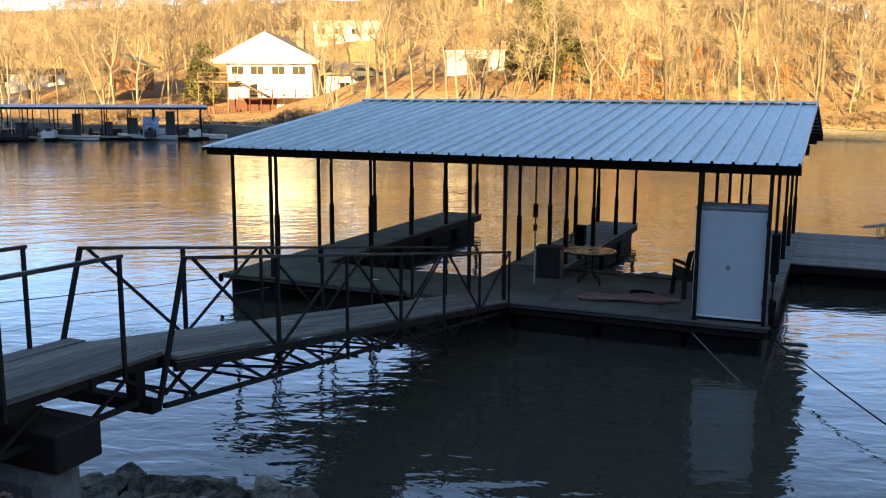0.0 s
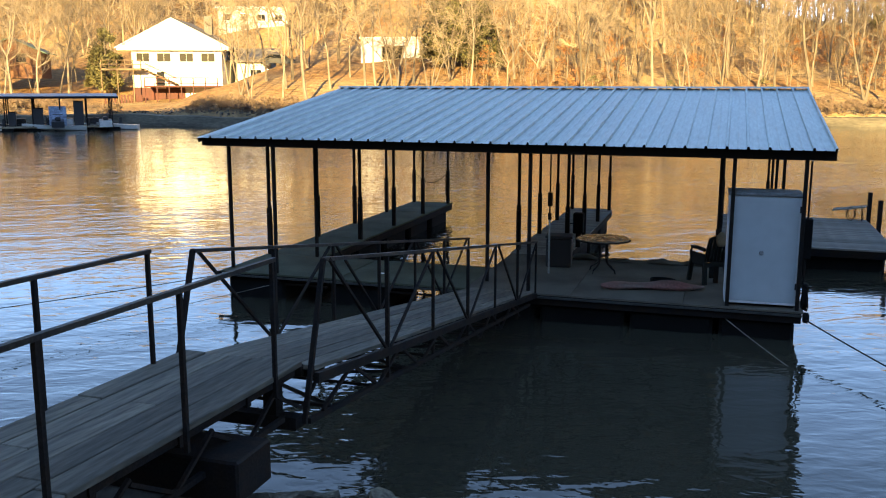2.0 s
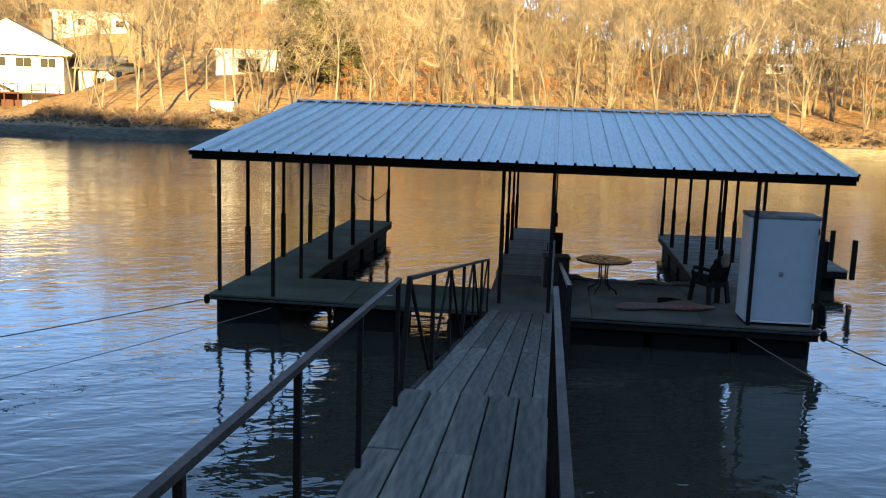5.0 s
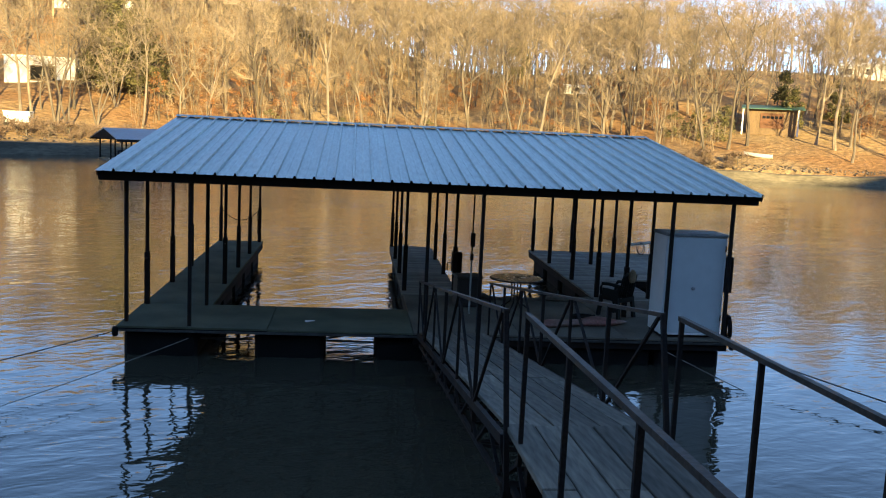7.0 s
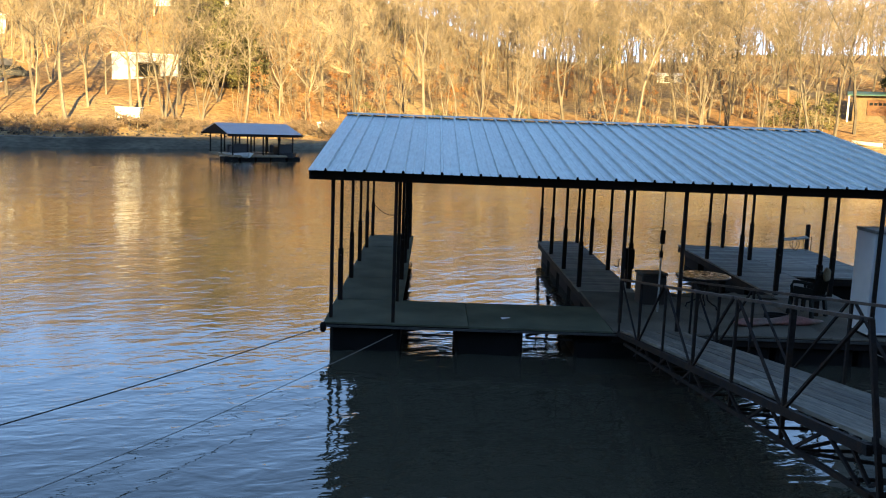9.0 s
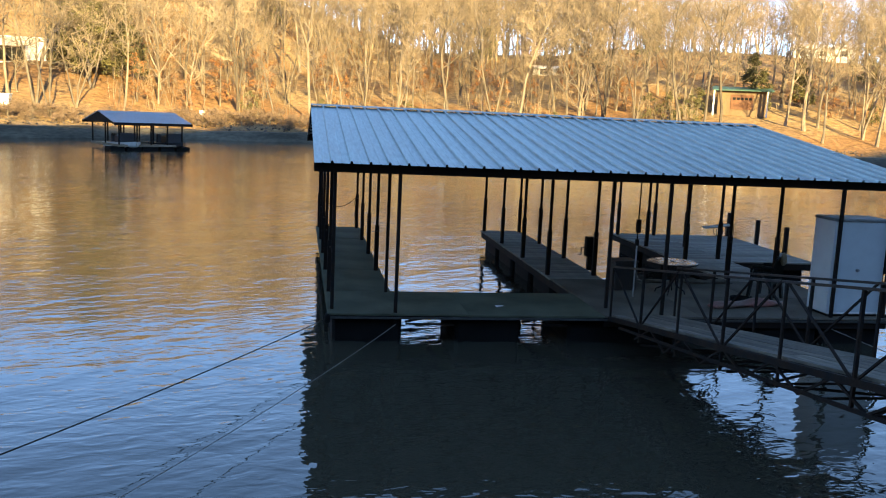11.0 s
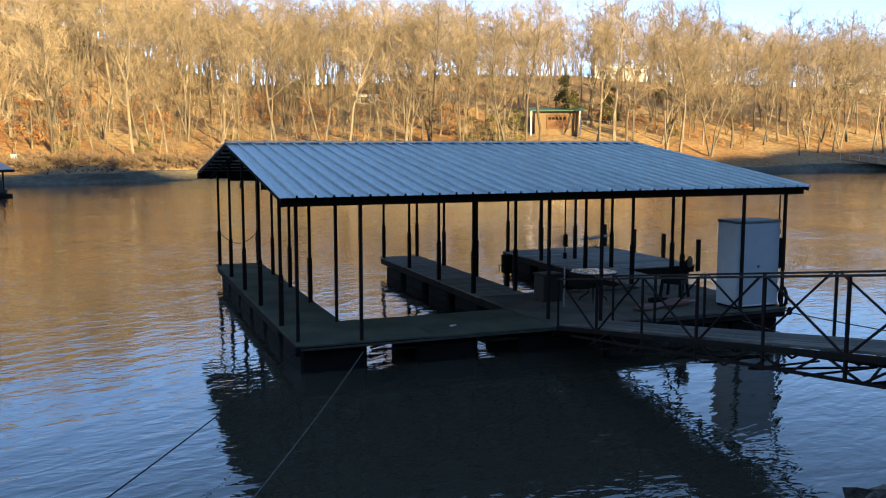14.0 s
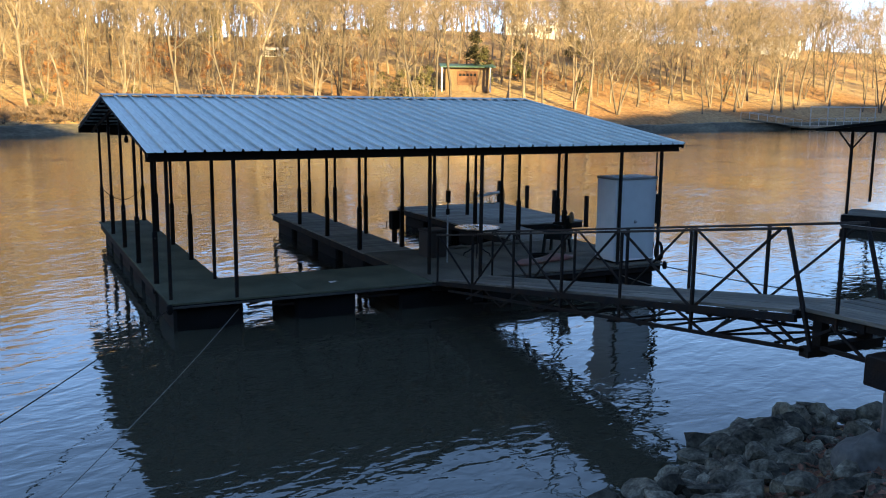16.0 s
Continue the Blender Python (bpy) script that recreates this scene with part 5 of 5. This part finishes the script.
# concrete seawall along the far bank
WALLM = material("stained_seawall", (0.16, 0.138, 0.10), .9, 0, .4, .5, 5, .3, tint=(0.07, 0.062, 0.046), stretch=(.35, .35, 1.6))
v, f = [], []
xs_ = np.arange(-74, 150, 1.0)
yy = np.interp(xs_, SHORE_X, SHORE_Y) + 0.5 * np.sin(xs_ * 0.35)
for x, y in zip(xs_, yy):
    top = .95 + .09 * math.sin(x * .23) + .05 * math.sin(x * .9)
    v += [(x, y - .45, -.5), (x, y - .35, top), (x, y + .75, top + .05), (x, y + .75, -.5)]
for i in range(len(xs_) - 1):
    a = 4 * i
    f += [(a, a + 4, a + 5, a + 1), (a + 1, a + 5, a + 6, a + 2), (a + 2, a + 6, a + 7, a + 3)]
tagged(new("seawall", Shape().add(v, f).mesh("seawall", WALLM)), "low stained concrete seawall along the far bank", "seawall", kind="structure")

# ---------------- trees ----------------
class Cloud:
    """Arrays of triangles for branches, kept apart by trunk and crown."""

    def __init__(self):
        self.v, self.t, self.n = [], [], 0

    def tube(self, pts, radii, k):
        base = self.n
        for i, p in enumerate(pts):
            d = (pts[min(i + 1, len(pts) - 1)] - pts[max(i - 1, 0)])
            d = d.normalized()
            u = Vector((0, 0, 1)) if abs(d.z) < .9 else Vector((1, 0, 0))
            a = d.cross(u).normalized()
            b = d.cross(a)
            for j in range(k):
                q = p + radii[i] * (math.cos(6.2832 * j / k) * a + math.sin(6.2832 * j / k) * b)
                self.v.append((q.x, q.y, q.z))
        for i in range(len(pts) - 1):
            for j in range(k):
                a, b = base + i * k + j, base + i * k + (j + 1) % k
                self.t += [(a, b, b + k), (a, b + k, a + k)]
        self.n = len(self.v)

    def spike(self, p, q, r):
        d = (q - p).normalized()
        u = Vector((0, 0, 1)) if abs(d.z) < .9 else Vector((1, 0, 0))
        a = d.cross(u).normalized() * r
        b = d.cross(a)
        n = self.n
        for w in (p + a, p - .5 * a + .87 * b, p - .5 * a - .87 * b, q):
            self.v.append((w.x, w.y, w.z))
        self.t += [(n, n + 1, n + 3), (n + 1, n + 2, n + 3), (n + 2, n, n + 3)]
        self.n += 4

    def leaf(self, p, d, e):
        n = self.n
        for w in (p, p + d * .5 + e, p + d, p + d * .5 - e):
            self.v.append((w.x, w.y, w.z))
        self.t += [(n, n + 1, n + 2), (n, n + 2, n + 3)]
        self.n += 4


def tree_clouds(seed, h, spread=1.0, fine=True, stems=1, low=.38, fork=0):
    """A bare broadleaf tree: tapered trunk, rising limbs, branches and twigs."""
    rng = random.Random(seed)
    trunk, crown = Cloud(), Cloud()
    axes = []

    def axis(p, d, length, r0, r1, n, wander, lift):
        pts, rad = [], []
        for i in range(n + 1):
            t = i / n
            pts.append(p.copy())
            rad.append(r0 + (r1 - r0) * t ** .9)
            d = (d + Vector((rng.gauss(0, wander), rng.gauss(0, wander), lift))).normalized()
            p = p + d * (length / n)
        return pts, rad

    for st in range(stems):
        r0 = h * .0080 * (1 if stems == 1 else .75) + .035
        lean = Vector((rng.uniform(-.1, .1), rng.uniform(-.1, .1), 1)) if stems == 1 else Vector((math.cos(st * 2.4) * .2, math.sin(st * 2.4) * .2, 1))
        if stems == 1 and fork:
            pts, rad = axis(Vector((0, 0, -.4)), lean.normalized(), h * fork, r0, r0 * .72, 5, .06, .05)
            rad[0] *= 1.35
            trunk.tube(pts, rad, 6)
            axes.append((pts, rad, 5, h, 2, .6, .98, .9))
            a0 = rng.uniform(0, 6.28)
            m = rng.choice((2, 3, 3))
            for j in range(m):
                az, out = a0 + 6.28 * j / m + rng.uniform(-.4, .4), rng.uniform(.3, .75)
                d = Vector((math.cos(az) * out, math.sin(az) * out, 1)).normalized()
                lp, lr = axis(pts[-1], d, h * (1 - fork) * rng.uniform(.85, 1.1), rad[-1] * .72, .022, 7, .13, .05)
                trunk.tube(lp, lr, 5)
                axes.append((lp, lr, 7, h, 5, .15, .97, .72))
        else:
            pts, rad = axis(Vector((0, 0, -.4)), lean.normalized(), h * .92, r0, r0 * .14, 9, .085, .06)
            rad[0] *= 1.35
            trunk.tube(pts, rad, 6)
            axes.append((pts, rad, 9, h, rng.randint(10, 14) if stems == 1 else rng.randint(6, 8), low, .97, 1))
    for pts, rad, n, h, nl, low, high, share in axes:
        for li in range(nl):
            t = low + (high - low) * (li + rng.random() * .8) / nl
            i = min(int(t * n), n - 1)
            fr = t * n - i
            o = pts[i].lerp(pts[i + 1], fr)
            az = li * 2.4 + rng.uniform(-.5, .5)
            el = radians(rng.uniform(8, 54) + 16 * t)
            L = h * share * spread * rng.uniform(.24, .50) * (1.12 - .62 * t)
            d = Vector((math.cos(az) * math.cos(el), math.sin(az) * math.cos(el), math.sin(el)))
            lp, lr, q = [o.copy()], [rad[i] * .55 + .014], o.copy()
            for k in range(4):
                d = (d + Vector((rng.gauss(0, .27), rng.gauss(0, .27), rng.gauss(.07, .17)))).normalized()
                q = q + d * L / 4
                lp.append(q.copy())
                lr.append(lr[0] * (1 - .78 * (k + 1) / 4))
            (trunk if fine else crown).tube(lp, lr, 4 if fine else 3)
            for bi in range(6 if fine else 4):
                tb = .22 + .78 * (bi + rng.random() * .6) / (6 if fine else 4)
                k = min(int(tb * 4), 3)
                bo = lp[k].lerp(lp[k + 1], tb * 4 - k)
                ld = (lp[k + 1] - lp[k]).normalized()
                bd = (ld + Vector((rng.gauss(0, .95), rng.gauss(0, .95), rng.gauss(.2, .55)))).normalized()
                BL = L * rng.uniform(.32, .7)
                mid = bo + bd * BL * .5
                bd2 = (bd + Vector((rng.gauss(0, .25), rng.gauss(0, .25), .15))).normalized()
                end = mid + bd2 * BL * .5
                br = max(lr[k] * .5, .016)
                if fine:
                    crown.tube([bo, mid, end], [br, br * .7, br * .35], 3)
                else:
                    crown.spike(bo, end, br * 1.2)
                for ti in range(6 if fine else 5):
                    tt = .2 + .8 * ti / 5
                    to = bo.lerp(mid, tt * 2) if tt < .5 else mid.lerp(end, tt * 2 - 1)
                    td = (bd2 + Vector((rng.gauss(0, .7), rng.gauss(0, .7), rng.gauss(.15, .5)))).normalized()
                    TL = rng.uniform(.55, 1.5) * (h / 14)
                    te = to + td * TL
                    crown.spike(to, te, .019 if fine else .026)
                    if fine:
                        for _ in range(3):
                            fo = to.lerp(te, rng.uniform(.15, .85))
                            fd = (td + Vector((rng.gauss(0, .6), rng.gauss(0, .6), rng.gauss(.1, .4)))).normalized()
                            crown.spike(fo, fo + fd * rng.uniform(.25, .6), .012)
    return trunk, crown


def cloud_mesh(name, c, mat):
    me = bpy.data.meshes.new(name)
    me.from_pydata(c.v, [], c.t)
    me.materials.append(mat)
    return me


def scatter(n, x0, x1, s0, s1, gap, seed):
    """Places on the far slope, a gap apart, off the cleared rounds; s: the way in from the shore."""
    rng, out, tries = random.Random(seed), [], 0
    while len(out) < n and tries < n * 40:
        tries += 1
        x, s = rng.uniform(x0, x1), rng.uniform(s0, s1)
        y = float(np.interp(x, SHORE_X, SHORE_Y)) + s
        if any((x - a) ** 2 + (y - b) ** 2 < r * r for a, b, r in CLEAR) or any((x - a) ** 2 + (y - b) ** 2 < gap * gap for a, b in out):
            continue
        out.append((x, y))
    return out


CLEAR = [(-50, 71, 6.5), (-46, 67, 5), (-56, 70, 6.5), (-62, 74, 6), (-31, 88, 4.5), (-54, 79, 6), (-57, 76, 6), (-58, 88, 10), (-55, 94, 9), (-50, 91, 8), (-59, 79, 7), (-32, 96, 6.5), (-84, 90, 7), (54, 94, 6.5), (51, 86, 7), (47, 80, 4), (-73, 135, 8), (-70, 126, 5), (-112, 97, 8), (-47, 93, 5), (-66, 82, 7)]
VARIANTS = []
for k, (h, sp, st, lo) in enumerate(((19, .62, 1, .34), (17, .72, 1, .3), (20, .55, 1, .42), (16, .72, 2, .3), (18, .64, 1, .36), (14, .8, 1, .25), (17, .66, 3, .35), (18.5, .9, 1, .4))):
    tr, cr = tree_clouds(100 + k, h, sp, True, st, lo, (0, .48, 0, 0, 0, .3, 0, .36)[k])
    VARIANTS.append((cloud_mesh("trunk", tr, BARK), cloud_mesh("crown", cr, TWIG)))
LABELS = ("tall bare tree with rising grey limbs on the far slope", "bare spreading tree with fine tan twigs", "tall straight bare tree with a high crown", "bare forked tree with two stems", "bare tree with tangled tan twigs", "smaller bare tree with low branches", "bare tree with three leaning stems", "broad bare oak with heavy limbs")
rng = random.Random(21)


def plant(x, y, k, scale, turn):
    ob = thing("tree", LABELS[k], "tree", pose(x, y, float(height(x, y)), 0, 0, turn) @ Matrix.Diagonal((scale, scale, scale, 1)), "bare trees on the far slope")
    part("trunk", VARIANTS[k][0], BARK, ob)
    part("crown", VARIANTS[k][1], TWIG, ob)


front = scatter(52, -24, 48, 4, 30, 2.6, 1) + scatter(84, -115, -24, 4, 40, 2.8, 2) + scatter(90, 48, 125, 5, 40, 3, 3) + scatter(44, 125, 200, 4, 48, 3.4, 8) + scatter(40, -24, 60, 30, 50, 3.2, 7)
for x, y in front:
    plant(x, y, rng.randrange(8), rng.choice((.62, .78, .9, .98, 1.05, 1.16)) * rng.uniform(.92, 1.06) * (1.0 if x > -10 else .9), rng.uniform(0, 360))

for x, y, k, s_ in ((48.6, 86.5, 7, 1.0), (57.6, 88.0, 1, .95), (45.5, 84.5, 4, 1.1)):
    plant(x, y, k, s_, x * 31 % 360)

# the deeper woods, joined
low = []
for k, (h, sp, lo) in enumerate(((14, 1, .35), (12, 1.1, .3), (15, .9, .4), (13, 1.05, .3), (11, 1.1, .25))):
    tr, cr = tree_clouds(300 + k, h, sp, False, 1, lo, (0, .4, 0, .45, .3)[k])
    vv = np.array(tr.v + cr.v)
    tt = np.array(tr.t + [tuple(i + len(tr.v) for i in t) for t in cr.t])
    low.append((vv, tt))
V, T, n = [], [], 0
for x, y in scatter(440, -150, -20, 56, 128, 2.0, 10) + scatter(430, -24, 52, 50, 126, 1.9, 9) + scatter(330, 52, 230, 62, 130, 2.4, 11):
    vv, tt = low[rng.randrange(5)]
    a, s_ = rng.uniform(0, 6.28), rng.uniform(.9, 1.3)
    rot = np.array([[math.cos(a), -math.sin(a), 0], [math.sin(a), math.cos(a), 0], [0, 0, 1]])
    V.append(vv @ rot.T * s_ + np.array([x, y, float(height(x, y))]))
    T.append(tt + n)
    n += len(vv)


def big_mesh(name, V, T, mat):
    v, t = np.concatenate(V).astype(np.float32), np.concatenate(T).astype(np.int32)
    me = bpy.data.meshes.new(name)
    me.vertices.add(len(v))
    me.vertices.foreach_set("co", v.ravel())
    me.loops.add(t.size)
    me.loops.foreach_set("vertex_index", t.ravel())
    me.polygons.add(len(t))
    me.polygons.foreach_set("loop_start", np.arange(0, t.size, 3, dtype=np.int32))
    me.update(calc_edges=True)
    me.materials.append(mat)
    return new(name, me)


WOODS = material("winter_woods", (0.34, 0.262, 0.17), .95, 0, .45, .25, 6, 0, tint=(0.115, 0.088, 0.062))
tagged(big_mesh("far_woods", V, T, WOODS), "dense bare winter woods covering the hill", "woods", kind="stuff")

# saplings and brush under the trees
V, T, n = [], [], 0
saps = []
for k in range(6):
    c, r = Cloud(), random.Random(500 + k)
    for st in range(3):
        p = Vector((r.uniform(-.4, .4), r.uniform(-.4, .4), -.1))
        d = Vector((r.gauss(0, .2), r.gauss(0, .2), 1)).normalized()
        L = r.uniform(2.5, 7.0)
        q = p + d * L
        c.tube([p, p.lerp(q, .5) + Vector((r.gauss(0, .1), r.gauss(0, .1), 0)), q], [.03, .02, .008], 3)
        for b in range(9):
            o = p.lerp(q, r.uniform(.25, .95))
            e = o + (d * .6 + Vector((r.gauss(0, .7), r.gauss(0, .7), r.gauss(.2, .3)))).normalized() * r.uniform(.4, 1.3)
            c.spike(o, e, .016)
            for _ in range(2):
                oo = o.lerp(e, r.uniform(.3, .9))
                c.spike(oo, oo + Vector((r.gauss(0, .3), r.gauss(0, .3), r.uniform(0, .4))), .011)
    saps.append((np.array(c.v), np.array(c.t)))
for x, y in scatter(380, -24, 48, 6, 70, .9, 12) + scatter(110, -110, -24, 30, 80, 1.5, 13) + scatter(70, 50, 150, 14, 60, 1.5, 14) + scatter(620, -150, 210, 84, 128, 1.2, 15):
    vv, tt = saps[rng.randrange(6)]
    a, s_ = rng.uniform(0, 6.28), rng.uniform(.6, 1.25)
    rot = np.array([[math.cos(a), -math.sin(a), 0], [math.sin(a), math.cos(a), 0], [0, 0, 1]])
    V.append(vv @ rot.T * s_ + np.array([x, y, float(height(x, y))]))
    T.append(tt + n)
    n += len(vv)
tagged(big_mesh("undergrowth", V, T, WOODS), "tangle of bare saplings and brush under the trees", "undergrowth", kind="stuff")

# leafy plants: russet oaks and shrubs that keep dead leaves, dark evergreens
RUSSET = material("russet_leaves", (0.30, 0.135, 0.05), .9, 0, .4, 1, 10, 0, island=.4)
GREENL = material("evergreen_leaves", (0.125, 0.115, 0.045), .85, 0, .4, 1, 10, 0, island=.45)


def leafy(seed, h, w, count, size, conic):
    r = random.Random(seed)
    c, tr = Cloud(), Cloud()
    tr.tube([Vector((0, 0, -.3)), Vector((.05, 0, h * .45)), Vector((0, .05, h * .95))], [.05 + h * .012, .03 + h * .007, .012], 5)
    clumps = []
    for k in range(26):
        t = r.uniform(.12, 1)
        rr = w * ((1 - t) ** .7 + .08 if conic else math.sin(math.pi * min(.97, t)) ** .6) * r.uniform(.45, 1)
        a = r.uniform(0, 6.28)
        p = Vector((rr * math.cos(a), rr * math.sin(a), h * t))
        clumps.append((p, r.uniform(.22, .5) * w * .6))
        tr.spike(Vector((0, 0, h * t * .75)), p, .025)
    for k in range(count):
        p, s_ = clumps[r.randrange(26)]
        o = p + Vector((r.gauss(0, .5), r.gauss(0, .5), r.gauss(0, .45))) * s_
        o.z = max(o.z, .05)
        d = Vector((r.gauss(0, 1), r.gauss(0, 1), r.gauss(.2, .8))).normalized() * size * r.uniform(.6, 1.4)
        c.leaf(o, d, d.cross(Vector((r.gauss(0, 1), r.gauss(0, 1), r.gauss(0, 1)))).normalized() * size * .28)
    return tr, c


def leafy_set(name, label, cat, mat, specs, seed, h, w, count, size, conic):
    tr, c = leafy(seed, h, w, count, size, conic)
    a, b = cloud_mesh("stem", tr, BARK), cloud_mesh("foliage", c, mat)
    for x, y, s_ in specs:
        ob = thing(name, label, cat, pose(x, y, float(height(x, y)), 0, 0, (x * 37) % 360) @ Matrix.Diagonal((s_, s_, s_, 1)), label)
        part("stem", a, BARK, ob)
        part("foliage", b, mat, ob)


leafy_set("cedar_tree", "olive green cedar among the bare trees", "tree", GREENL, ((-24.5, 92, 1.45), (-21.5, 94, 1.25), (-23.2, 90.4, 1.2), (-19.8, 92.5, 1.1), (-26.5, 99, 1.4), (-28, 113, 1.9), (-33, 118, 1.6), (-70.5, 88, 1.15), (-73, 90, 1.0), (57.5, 96, 1), (66, 99, .8), (95, 128, .9), (30, 138, 1.1), (-5, 140, 1.0), (60, 140, 1.1), (118, 148, .9)), 71, 7.5, 2.5, 5200, .30, True)
leafy_set("evergreen_shrub", "dark green evergreen shrub on the slope", "shrub", GREENL, ((46.5, 90, 1.2), (44.2, 91, 1.3), (42, 93, 1.1), (48.5, 93, 1.3), (-6, 87.5, .8), (28.5, 87, .8), (12, 93, .8), (2, 92, .7), (72, 92, .9)), 72, 2.6, 1.5, 1100, .17, False)
rsp = [(x, y, random.Random(int(x * 91)).uniform(.7, 1.3)) for x, y in scatter(26, -18, 45, 8, 48, 3, 31) + scatter(8, 60, 120, 10, 40, 5, 32)]
leafy_set("oak_sapling", "young oak keeping russet dead leaves", "tree", RUSSET, rsp, 73, 4.6, 1.5, 900, .17, False)
bsp = [(x, y, random.Random(int(x * 57)).uniform(.5, 1.1)) for x, y in scatter(250, -66, 44, 1.4, 5.2, .55, 41)]
leafy_set("bank_shrub", "low brown shrub along the far waterline", "shrub", material("dull_brown_brush", (0.20, 0.135, 0.09), .95, 0, .4, 1, 10, 0, island=.35), bsp, 74, 1.2, 1.1, 800, .13, False)

# rubble along the far bank
V, T, n = [], [], 0
src = []
for me in ROCKS[:4]:
    me.calc_loop_triangles()
    src.append((np.array([p.co[:] for p in me.vertices]), np.array([t.vertices[:] for t in me.loop_triangles])))
for k in range(1900):
    x = rng.uniform(-75, 60)
    s_ = rng.uniform(.75, 2.6) ** 1.3
    y = float(np.interp(x, SHORE_X, SHORE_Y)) + .5 * math.sin(x * .35) + s_
    vv, tt = src[rng.randrange(4)]
    q = rng.uniform(.06, .2)
    V.append(vv * q + np.array([x, y, float(height(x, y)) + q * .2]))
    T.append(tt + n)
    n += len(vv)
tagged(big_mesh("bank_rubble", V, T, material("pale_rubble", (0.13, 0.105, 0.085), .95, 0, .4, 1.0, 10, .3, island=.6)), "broken pale stones along the far bank", "rubble", kind="stuff")
